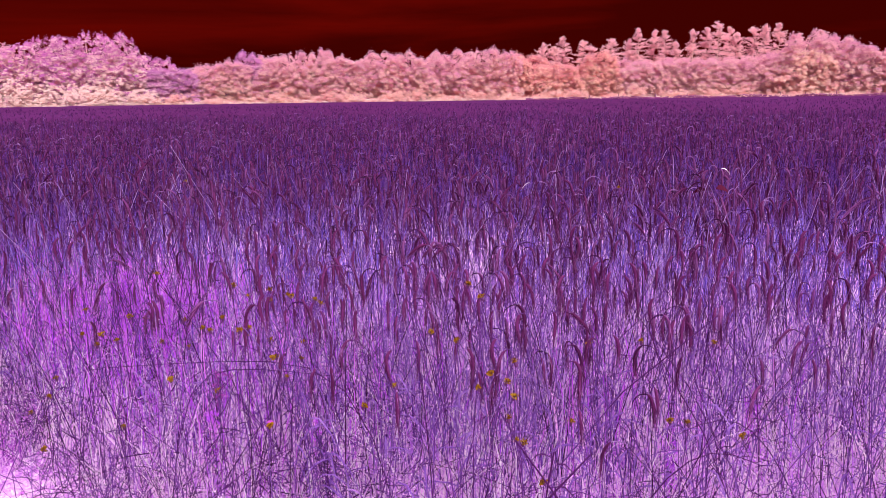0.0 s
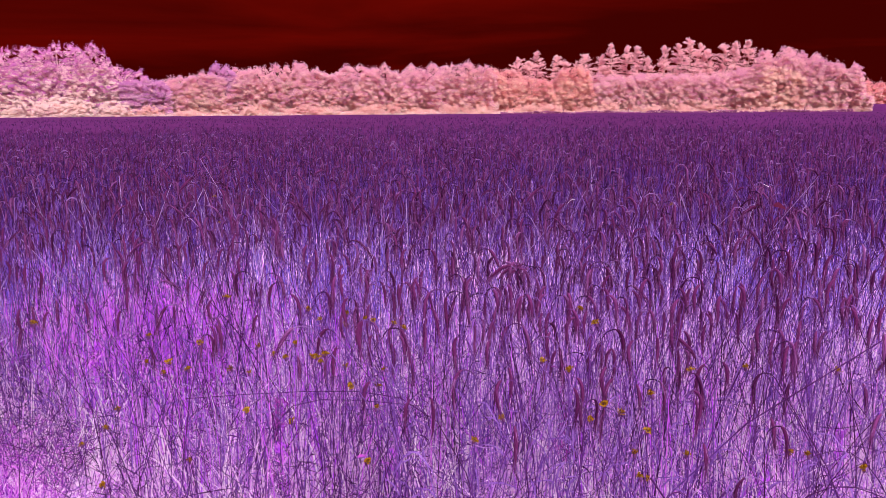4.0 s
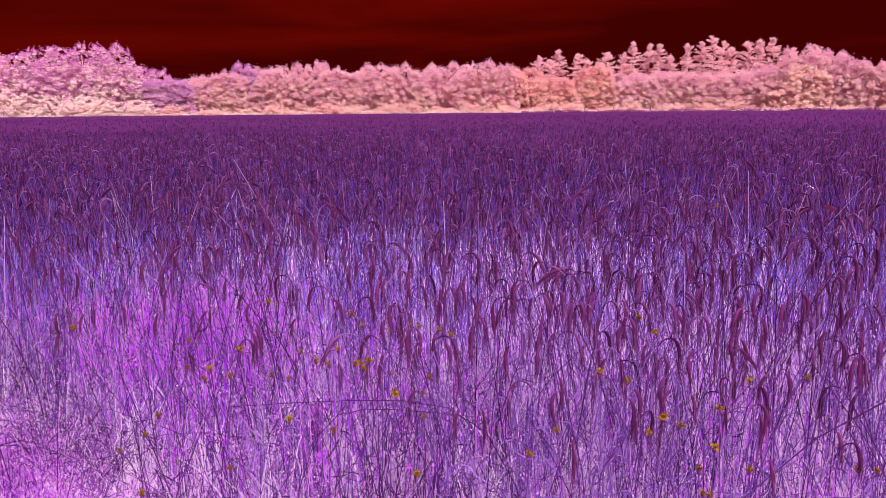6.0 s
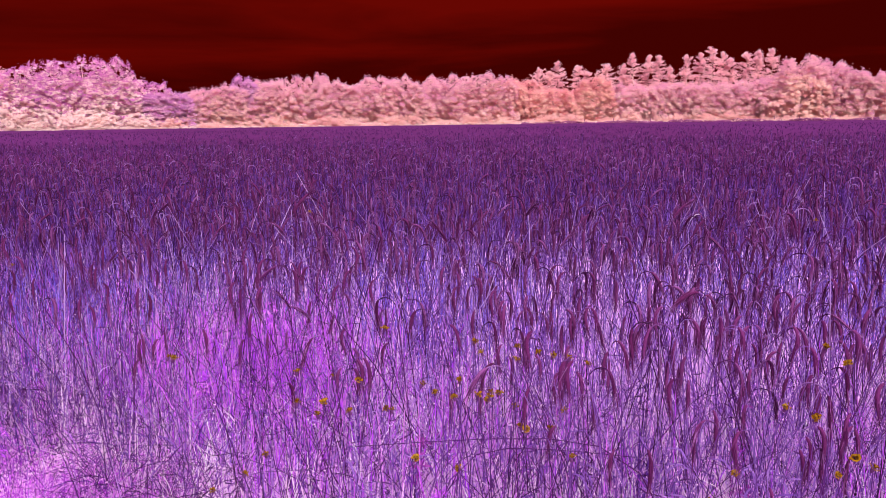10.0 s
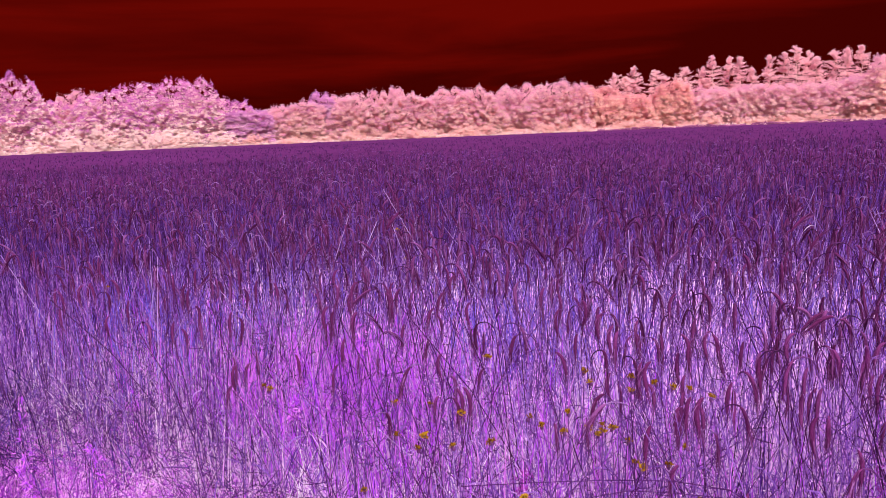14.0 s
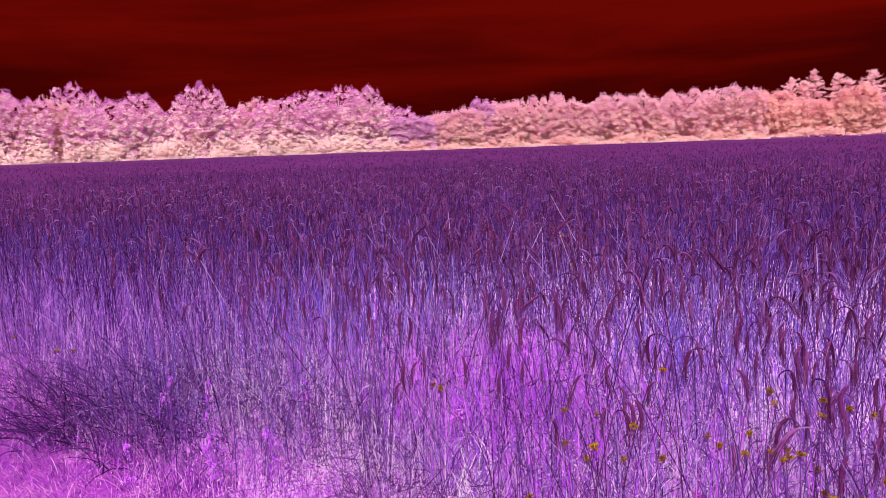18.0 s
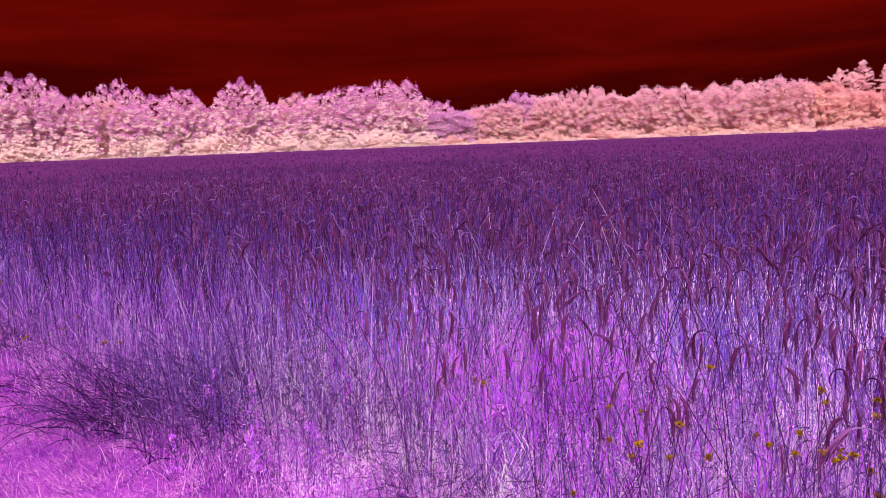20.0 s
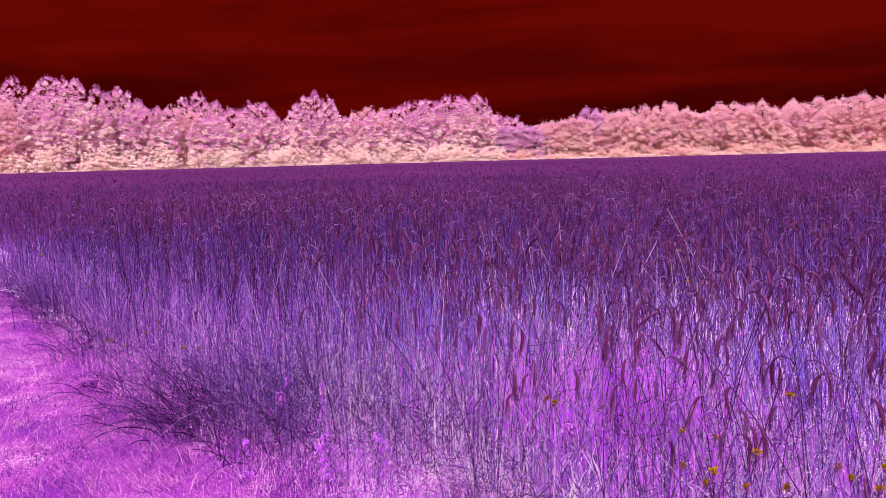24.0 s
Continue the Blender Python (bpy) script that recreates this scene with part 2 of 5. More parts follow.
M_NEEDLE = material("pine_needles", [(0.66, 0.3, 0.4), (0.82, 0.44, 0.48), (0.92, 0.6, 0.57)], 0.8, 1.2, 0.25, 0, spread=0.6, through_light=0.3)
# Pale leaves paint the wood's shaded foot, negative colours; peach also serves a tree.
M_FOOT_SHADE = [material("cream_shade_leaves", [(0.86, 0.56, 0.58), (0.94, 0.74, 0.69), (0.97, 0.86, 0.79)], 0.85, 0.9, 0.2, 0, spread=0.3, through_light=0.45)]
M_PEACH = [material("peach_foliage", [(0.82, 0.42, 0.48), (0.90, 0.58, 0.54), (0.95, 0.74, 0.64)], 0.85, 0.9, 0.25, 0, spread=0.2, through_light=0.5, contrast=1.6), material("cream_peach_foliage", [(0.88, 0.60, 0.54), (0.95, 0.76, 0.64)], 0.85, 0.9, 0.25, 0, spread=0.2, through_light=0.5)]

rng = np.random.default_rng(7)


# ---- mesh helpers ----
class Build:
    """Gathers vertices and faces of three or four corners, with a material for each lot, into one mesh."""

    def __init__(self):
        self.verts, self.quads, self.tris, self.count = [], [], [], 0

    def add(self, verts, quads=None, tris=None, slot=0):
        verts = np.asarray(verts, float).reshape(-1, 3)
        self.verts.append(verts)
        if quads is not None and len(quads):
            self.quads.append((np.asarray(quads, int).reshape(-1, 4) + self.count, slot))
        if tris is not None and len(tris):
            self.tris.append((np.asarray(tris, int).reshape(-1, 3) + self.count, slot))
        self.count += len(verts)

    def mesh(self, name, materials, smooth=True):
        me = bpy.data.meshes.new(name)
        v = np.concatenate(self.verts)
        corners, sizes, slots = [], [], []
        for lots, size in ((self.quads, 4), (self.tris, 3)):
            for faces, slot in lots:
                corners.append(faces.ravel())
                sizes.append(np.full(len(faces), size))
                slots.append(np.full(len(faces), slot))
        corners, sizes, slots = np.concatenate(corners), np.concatenate(sizes), np.concatenate(slots)
        me.vertices.add(len(v))
        me.vertices.foreach_set("co", v.astype(np.float32).ravel())
        me.loops.add(len(corners))
        me.loops.foreach_set("vertex_index", corners.astype(np.int32))
        me.polygons.add(len(sizes))
        me.polygons.foreach_set("loop_start", np.concatenate([[0], np.cumsum(sizes)[:-1]]).astype(np.int32))
        me.polygons.foreach_set("material_index", slots.astype(np.int32))
        me.polygons.foreach_set("use_smooth", np.full(len(sizes), smooth))
        for m in materials:
            me.materials.append(m)
        me.update(calc_edges=True)
        return me


def thing(name, label, category, group="", kind="", at=(0, 0, 0), turn=0.0, data=None):
    ob = new(name, data)
    ob.matrix_basis = pose(*at, 0, 0, turn)
    return tagged(ob, label, category, group, kind)


def part(name, build, material_or_list, parent, label=""):
    mats = material_or_list if isinstance(material_or_list, list) else [material_or_list]
    ob = new(name, build.mesh(name, mats))
    ob.parent = parent
    return tagged(ob, label)


def unit(v):
    return v / np.maximum(np.linalg.norm(v, axis=-1, keepdims=True), 1e-9)


def tubes(build, paths, radii, sides, side_axis=None, slot=0):
    """Round tubes along N paths of K points; side_axis keeps flat-lying curves from twisting."""
    paths, radii = np.asarray(paths, float), np.asarray(radii, float)
    n, k, _ = paths.shape
    radii = np.broadcast_to(radii, (n, k))
    tangent = unit(np.gradient(paths, axis=1))
    if side_axis is None:
        side_axis = unit(np.cross(tangent[:, 0], np.array([0.31, 0.87, 0.12])))
    b = np.broadcast_to(side_axis[:, None, :], tangent.shape)
    nn = unit(np.cross(b, tangent))
    b = unit(np.cross(tangent, nn))
    ang = np.arange(sides) * 2 * np.pi / sides
    ring = np.cos(ang)[None, None, :, None] * b[:, :, None] + np.sin(ang)[None, None, :, None] * nn[:, :, None]
    verts = paths[:, :, None] + radii[:, :, None, None] * ring
    i, j, s = np.meshgrid(np.arange(n), np.arange(k - 1), np.arange(sides), indexing="ij")
    base, s2 = i * k * sides, (s + 1) % sides
    quads = np.stack([base + j * sides + s, base + j * sides + s2, base + (j + 1) * sides + s2, base + (j + 1) * sides + s], -1)
    build.add(verts, quads.reshape(-1, 4), slot=slot)


def ribbons(build, paths, widths, across, slot=0):
    """Narrow blades along N paths, folded a little along the middle, tapering as widths say."""
    paths = np.asarray(paths, float)
    n, k, _ = paths.shape
    off = np.asarray(across, float)[:, None, :] * (np.broadcast_to(widths, (n, k)) / 2)[..., None]
    verts = np.stack([paths - off, paths + off], 2)
    i, j = np.meshgrid(np.arange(n), np.arange(k - 1), indexing="ij")
    a = i * k * 2 + j * 2
    build.add(verts, np.stack([a, a + 1, a + 3, a + 2], -1).reshape(-1, 4), slot=slot)


def flat_leaves(build, places, sizes, r, slot=0, long=1.0, lift=0.0, face=None):
    """Loose leaves: small bent diamonds of four corners at the given places, turned at random or more towards face."""
    n = len(places)
    if face is None:
        a = unit(r.normal(size=(n, 3)) + np.array([0, 0, lift]))
        b = unit(np.cross(a, unit(r.normal(size=(n, 3)))))
    else:
        normal = unit(r.normal(size=(n, 3)) * 0.13 + np.asarray(face))
        a = unit(np.cross(normal, unit(r.normal(size=(n, 3)) + np.array([0, 0, 0.4]))))
        b = np.cross(normal, a)
    s = np.asarray(sizes)[:, None]
    bend = np.cross(a, b) * s * 0.18
    verts = np.stack([places - a * s * long, places - b * s * 0.62 + bend, places + a * s * long, places + b * s * 0.62 + bend], 1)
    build.add(verts, np.arange(4 * n).reshape(-1, 4), slot=slot)


# ---- ground ----
EDGE_SLOPE = -0.54


def field_edge(x):
    """How far ahead the crop begins, at x."""
    x = np.asarray(x, float)
    return np.where(x < -1.1, 2.62 + EDGE_SLOPE * (x + 1.1), 2.40 + 0.2 * np.clip(-x / 1.1, 0, 1) + 0.05 * np.clip(x, 0, 40))


def lumps(x, y, scale=1.0):
    return (np.sin(x * 1.7 * scale + 0.6) * np.cos(y * 1.3 * scale + 1.1) + 0.5 * np.sin(x * 4.1 * scale + y * 3.3 * scale) + 0.3 * np.cos(y * 7.7 * scale - x * 5.2 * scale)) / 1.8


def make_ground():
    b = Build()
    radii = np.concatenate([[0.0], np.geomspace(0.4, 3500, 62)])
    n = 120
    ang = np.arange(n) * 2 * np.pi / n
    x, y = radii[:, None] * np.cos(ang), radii[:, None] * np.sin(ang)
    z = 0.02 * lumps(x, y) * (radii[:, None] < 60)
    i, j = np.meshgrid(np.arange(len(radii) - 1), np.arange(n), indexing="ij")
    j2 = (j + 1) % n
    b.add(np.stack([x, y, z], -1), np.stack([i * n + j, (i + 1) * n + j, (i + 1) * n + j2, i * n + j2], -1).reshape(-1, 4))
    return thing("ground", "bare soil, its shade under the crop painted pale lilac, out to the horizon", "ground", kind="structure", data=b.mesh("ground", [M_SOIL]))


def verge_height(x, y, depth):
    fade = np.clip(depth / 0.35, 0, 1)
    return 0.026 + fade * (0.035 + 0.03 * lumps(x, y, 1.3) + 0.014 * lumps(x, y, 6.0))


def ragged(x):
    return 0.10 * np.sin(x * 3.1) + 0.07 * np.sin(x * 7.7 + 1) + 0.05 * np.clip((-2.2 - x) / 0.5, 0, 1) - 0.40 * np.clip((x + 2.9) / 0.7, 0, 1)


def make_verge():
    """The mown strip that the crop's edge runs along."""
    b = Build()
    xs, depth = np.linspace(-34, 12, 300), np.linspace(0, 9, 90)
    x = np.broadcast_to(xs[:, None], (300, 90))
    y = (field_edge(xs) + 0.05 + ragged(xs))[:, None] - depth[None]
    z = verge_height(x, y, depth[None])
    i, j = np.meshgrid(np.arange(299), np.arange(89), indexing="ij")
    a = i * 90 + j
    b.add(np.stack([x, y, z], -1), np.stack([a, a + 1, a + 91, a + 90], -1).reshape(-1, 4))
    return thing("verge", "magenta mown grass strip along the edge of the crop", "grass strip", kind="structure", data=b.mesh("verge", [M_VERGE]))


make_ground()
make_verge()


# ---- rye ----
def sector(n, near, far, r, west=-59.0, east=37.0):
    """n even places between two distances from the walk, over the width that it looks across."""
    dist = np.sqrt(r.uniform(near**2, far**2, n))
    bearing = np.radians(r.uniform(west, east, n))
    return np.stack([-0.6 + dist * np.sin(bearing), 0.4 + dist * np.cos(bearing)], -1)


def stalk_paths(n, height, r, rings, arc_rings, ear_rings, lean=0.16, ripest=1.0, grown=1.0):
    """Stem and ear of n stalks, standing at the origin: the stem rises, bends over in a tight crook and lets its ear hang."""
    side_view = np.where(r.random(n) < 0.58, 0.0, np.pi) + r.normal(0.0, 0.6, n)
    azimuth = np.where(r.random(n) < 0.8, side_view, r.uniform(0, 2 * np.pi, n))
    kind = r.random(n) * ripest
    droop = np.where(kind < 0.88, r.normal(118, 20, n), np.where(kind < 0.97, r.uniform(60, 110, n), r.uniform(4, 30, n)))
    droop = np.radians(np.clip(droop, 3, 170))
    tip = np.maximum(droop + 0.1, np.radians(np.where(kind < 0.88, r.normal(181, 7, n), np.where(kind < 0.97, r.uniform(125, 170, n), r.uniform(20, 70, n)))))
    radius = r.uniform(0.021, 0.044, n) * grown
    ear_length = r.uniform(0.070, 0.110, n) * grown
    side_lean, ahead_lean = r.normal(0, lean, n), r.normal(0.05, lean * 0.8, n)
    straight = np.maximum(height - radius * (1 - np.cos(np.minimum(droop, np.pi / 2))), 0.3)
    s = np.linspace(0, 1, rings)[None]
    u, z = ahead_lean[:, None] * s**1.8 * straight[:, None], straight[:, None] * s
    start = np.arctan2(ahead_lean * 1.8, 1.0)
    angle = start[:, None] + (droop - start)[:, None] * np.linspace(0, 1, arc_rings + 1)[None]
    step = (radius * np.abs(droop))[:, None] / arc_rings
    mid = (angle[:, 1:] + angle[:, :-1]) / 2
    u2 = u[:, -1:] + np.cumsum(np.sin(mid) * step, 1)
    z2 = z[:, -1:] + np.cumsum(np.cos(mid) * step, 1)
    e = np.linspace(0, 1, ear_rings)[None]
    hang = droop[:, None] + (tip - droop)[:, None] * (1 - (1 - e) ** 3.0)
    de = (ear_length / (ear_rings - 1))[:, None]
    u3 = u2[:, -1:] + np.concatenate([np.zeros((n, 1)), np.cumsum(np.sin(hang[:, 1:]) * de, 1)], 1)
    z3 = z2[:, -1:] + np.concatenate([np.zeros((n, 1)), np.cumsum(np.cos(hang[:, 1:]) * de, 1)], 1)

    def spread(u, z, whole=False):
        frac = np.ones_like(z) if whole else np.clip(z / straight[:, None], 0, 1)
        x = np.cos(azimuth)[:, None] * u - np.sin(azimuth)[:, None] * side_lean[:, None] * frac**1.5 * height[:, None]
        y = np.sin(azimuth)[:, None] * u + np.cos(azimuth)[:, None] * side_lean[:, None] * frac**1.5 * height[:, None]
        return np.stack([x, y, z], -1)

    side = np.stack([-np.sin(azimuth), np.cos(azimuth), 0 * azimuth], -1)
    return spread(np.concatenate([u, u2], 1), np.concatenate([z, z2], 1)), spread(u3, z3, True), side, ear_length


def add_awns(build, ear, side, r, per_ring, length, width, slot):
    """Bristles that leave the ear and hang down beside it, close together like a brush."""
    n, k, _ = ear.shape
    along = unit(np.gradient(ear, axis=1))
    normal = np.cross(np.broadcast_to(side[:, None], along.shape), along)
    for turn in range(per_ring):
        ang = r.uniform(0, 2 * np.pi, (n, k))
        out = np.cos(ang)[..., None] * side[:, None] + np.sin(ang)[..., None] * normal
        base = ear + out * 0.003
        way = unit(along + np.array([0, 0, -0.35]))
        tip = base + way * length * r.uniform(0.6, 1.2, (n, k))[..., None] + out * length * r.uniform(0.04, 0.30, (n, k))[..., None]
        wide = np.cross(along, out) * width
        build.add(np.stack([base - wide, base + wide, tip], 2), tris=np.arange(n * k * 3).reshape(-1, 3), slot=slot)


EAR_ROUGH = np.array([0.0014, 0.0034, 0.0036, 0.0044, 0.0042, 0.0048, 0.0043, 0.0046, 0.0038, 0.0034, 0.0010])
EAR_PLAIN = np.array([0.0022, 0.0066, 0.0068, 0.0052, 0.0012])


def blade_paths(roots, azimuth, length, rise, r):
    """Arching leaf blades of five points from their roots."""
    s = np.linspace(0, 1, 5)[None]
    u = length[:, None] * (0.15 * s + 0.75 * s**1.3)
    z = rise[:, None] * (1.9 * s - 2.35 * s**2) * length[:, None]
    return roots[:, None] + np.stack([np.cos(azimuth)[:, None] * u, np.sin(azimuth)[:, None] * u, z], -1)


def crop(places, height, r, detail, stem_radius):
    """A stand of rye at the given places as one mesh: stems, ears and leaves."""
    n, b = len(places), Build()
    foot = np.concatenate([places, 0 * places[:, :1]], 1)[:, None]
    if detail == 2:
        stem, ear, side, _ = stalk_paths(n, height, r, 4, 6, 11, lean=0.26)
        stem, ear = stem + foot, ear + foot
        tubes(b, stem[:, :4], stem_radius * np.linspace(1.25, 0.75, 4)[None] * r.uniform(0.7, 1.45, (n, 1)), 3, side, 0)
        tubes(b, stem[:, 3:], np.linspace(0.0014, 0.0028, 7)[None], 3, side, 4)
        tubes(b, ear, EAR_ROUGH[None] * r.uniform(1.05, 1.6, (n, 1)), 4, side, 1)
        add_awns(b, ear[:, 1::2], side, r, 6, 0.056, 0.0013, 3)
        add_awns(b, ear[:, 5:], side, r, 2, 0.072, 0.0012, 1)
    elif detail == 1:
        stem, ear, side, _ = stalk_paths(n, height, r, 3, 4, 5, lean=0.15, grown=1.12)
        stem, ear = stem + foot, ear + foot
        tubes(b, stem[:, :3], stem_radius * np.linspace(1.1, 0.8, 3)[None], 3, side, 0)
        tubes(b, stem[:, 2:], stem_radius * np.linspace(0.9, 1.7, 5)[None], 3, side, 4)
        tubes(b, ear, EAR_PLAIN[None] * r.uniform(0.6, 0.9, (n, 1)), 3, side, 1)
        add_awns(b, ear[:, 1:], side, r, 1, 0.046, 0.0022, 1)
        add_awns(b, ear[:, :-1], side, r, 1, 0.050, 0.0020, 3)
    else:
        stem, ear, side, _ = stalk_paths(n, height, r, 2, 2, 3)
        stem, ear = stem + foot, ear + foot
        tubes(b, stem[:, 1:], np.full((1, 3), stem_radius), 3, side, 0)
        tubes(b, ear, np.array([[0.006, 0.014, 0.003]]) * r.uniform(1.0, 1.5, (n, 1)), 3, side, 1)
    if detail:
        for share, low, high in ((0.8, 0.35, 0.75), (0.5, 0.15, 0.5)):
            some = np.flatnonzero(r.random(n) < share * (1.0 if detail == 2 else 0.5 if stem_radius < 0.0025 else 0.2))
            az, length = r.uniform(0, 2 * np.pi, len(some)), r.uniform(0.12, 0.26, len(some))
            roots = stem[some, 0] + (stem[some, 2] - stem[some, 0]) * r.uniform(low, high, len(some))[:, None]
            width = np.array([0.003, 0.0055, 0.005, 0.0032, 0.0004])[None] * r.uniform(0.7, 1.2, (len(some), 1))
            ribbons(b, blade_paths(roots, az, length, r.uniform(0.1, 1.1, len(some)), r), width, np.stack([-np.sin(az), np.cos(az), 0 * az + 0.25], -1), 2)
    return b


def late(x):
    """The crop starts further in behind the wild grass on the western stretch."""
    return 0.62 * np.clip((-1.3 - x) / 1.2, 0, 1) - 0.55 * np.clip((-3.8 - x) / 1.2, 0, 1)


def stand(name, label, n, near, far, r, detail, tall, stem_radius, materials, ramp=1.2, east=37.0):
    p = sector(n, near, far, r, east=east)
    inside = p[:, 1] - field_edge(p[:, 0]) - late(p[:, 0]) - 0.12 * np.sin(p[:, 0] * 5.3) - 0.08 * np.sin(p[:, 0] * 11.0)
    front = 0.5 * np.clip((-0.25 - p[:, 0]) / 0.5, 0, 1) * np.clip((p[:, 0] + 2.4) / 0.6, 0, 1)
    p = p[inside > front + r.random(n) ** 1.5 * ramp]
    clumped = lumps(p[:, 0], p[:, 1], 1.4)
    keep = r.random(len(p)) < 0.80 + 0.34 * clumped
    p = p[keep]
    inside = p[:, 1] - field_edge(p[:, 0])
    height = np.clip(r.normal(tall, 0.10, len(p)) + 0.05 * lumps(p[:, 0], p[:, 1], 0.5), 0.5, 1.36)
    height -= 0.40 * np.clip(1 - inside / 1.3, 0, 1) * r.random(len(p))
    return thing(name, label, "rye crop", kind="stuff", data=crop(p, height, r, detail, stem_radius).mesh(name, materials))


RYE = [M_STEM, M_EAR, M_LEAF, M_AWN, M_CROOK_LIT]
DEEP = [M_STEM_DEEP, M_EAR_DEEP, M_STEM_DEEP, M_EAR, M_CROOK_LIT]
stand("rye_edge_stand", "ripe purple rye stalks with drooping bearded ears", 4500, 1.0, 6.5, rng, 2, 1.05, 0.0019, RYE, east=58)
stand("rye_stand", "dense purple rye with hanging ears behind the crop's edge", 10500, 6.5, 14.0, rng, 1, 1.08, 0.0026, [M_STEM_DEEP, M_EAR, M_FLAG, M_AWN, M_CROOK_LIT])
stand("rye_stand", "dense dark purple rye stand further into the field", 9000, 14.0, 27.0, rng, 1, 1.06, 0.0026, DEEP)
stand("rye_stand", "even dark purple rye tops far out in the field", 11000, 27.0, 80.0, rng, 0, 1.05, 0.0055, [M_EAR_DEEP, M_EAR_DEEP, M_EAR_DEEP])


def shoots(build, p, height, bend, width, r):
    """Blades without ears that rise and bow from the places p."""
    n, az = len(p), r.uniform(0, 2 * np.pi, len(p))
    s = np.linspace(0, 1, 5)[None]
    u = height[:, None] * np.abs(r.normal(0, bend, n))[:, None] * s**1.7
    path = np.stack([p[:, :1] + np.cos(az)[:, None] * u, p[:, 1:] + np.sin(az)[:, None] * u, height[:, None] * (1.25 * s - 0.35 * s**2.5)], -1)
    taper = np.array([[0.55, 0.92, 1.0, 0.75, 0.1]]) * r.uniform(0.6, 1.5, (n, 1)) * width
    ribbons(build, path, taper, unit(r.normal(size=(n, 3)) * np.array([1, 0.35, 0.1])))


def make_gap_blades():
    """Short pale earless blades added between the tall stalks, painting their shaded gaps bright."""
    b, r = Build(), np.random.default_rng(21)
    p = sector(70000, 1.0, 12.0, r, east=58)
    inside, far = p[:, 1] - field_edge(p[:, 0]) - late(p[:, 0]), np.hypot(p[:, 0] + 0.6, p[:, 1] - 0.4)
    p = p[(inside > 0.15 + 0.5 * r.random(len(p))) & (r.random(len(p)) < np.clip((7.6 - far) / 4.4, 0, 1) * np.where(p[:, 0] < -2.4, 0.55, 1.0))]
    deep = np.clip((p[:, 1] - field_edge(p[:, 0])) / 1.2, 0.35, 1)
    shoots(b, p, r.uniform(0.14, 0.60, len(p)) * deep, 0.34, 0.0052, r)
    return thing("rye_tillers", "added lilac blades painting the shaded gaps between rye stalks", "rye shoots", kind="stuff", data=b.mesh("rye_tillers", [M_GAP_SHADE]))


def make_low_gap_blades():
    """Pale blades added close to the ground, painting the shade between the stems bright."""
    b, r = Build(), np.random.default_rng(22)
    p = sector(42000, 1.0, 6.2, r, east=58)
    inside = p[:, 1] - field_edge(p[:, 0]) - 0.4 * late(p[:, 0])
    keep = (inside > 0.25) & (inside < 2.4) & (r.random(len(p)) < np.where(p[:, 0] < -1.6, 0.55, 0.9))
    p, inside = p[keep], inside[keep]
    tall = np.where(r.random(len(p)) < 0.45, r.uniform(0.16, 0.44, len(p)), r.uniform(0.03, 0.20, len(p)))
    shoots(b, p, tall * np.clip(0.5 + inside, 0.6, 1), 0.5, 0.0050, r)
    return thing("low_shoots", "added pinkish white blades painting the shade low between rye stems", "rye shoots", kind="stuff", data=b.mesh("low_shoots", [M_LOW_GAP_SHADE]))


make_low_gap_blades()
make_gap_blades()


def make_flag_leaves():
    """Upright violet leaves that close the stand from a few metres in, added to grade the painted pale gaps into the
    dark far crop.
    """
    b, r = Build(), np.random.default_rng(23)
    p = sector(27000, 4.0, 16.0, r, east=45)
    far = np.hypot(p[:, 0] + 0.6, p[:, 1] - 0.4)
    inside = p[:, 1] - field_edge(p[:, 0]) - late(p[:, 0])
    p = p[(inside > 0.25) & (r.random(len(p)) < np.clip((far - 4.2) / 6.0, 0, 1) * np.clip(inside, 0.3, 1))]
    far = np.hypot(p[:, 0] + 0.6, p[:, 1] - 0.4)
    shoots(b, p, r.uniform(0.30, 0.82, len(p)) * np.clip(0.6 + far / 25, 0.6, 1.0), 0.30, (0.0024 + 0.0005 * far)[:, None], r)
    return thing("flag_leaves", "upright violet leaves closing the rye stand", "rye leaves", kind="stuff", data=b.mesh("flag_leaves", [M_FLAG]))


make_flag_leaves()


def make_western_leaves():
    """Purple leaves and short shoots that close the foot of the crop along the verge."""
    b, r = Build(), np.random.default_rng(27)
    n = 12000
    x = -13.0 + 9.0 * r.random(n) ** 0.8
    inside = 0.15 + 0.35 * late(x) + r.random(n) ** 1.1 * 3.6
    p = np.stack([x, field_edge(x) + inside], -1)
    far = np.hypot(p[:, 0] + 0.6, p[:, 1] - 0.4)
    shoots(b, p, r.uniform(0.12, 0.62, n) * np.clip(0.5 + inside, 0.5, 1), 0.34, (0.0026 + 0.0005 * far)[:, None], r)
    return thing("low_leaves", "mid purple low leaves closing the foot of the rye", "rye leaves", kind="stuff", data=b.mesh("low_leaves", [M_LOW]))


make_western_leaves()


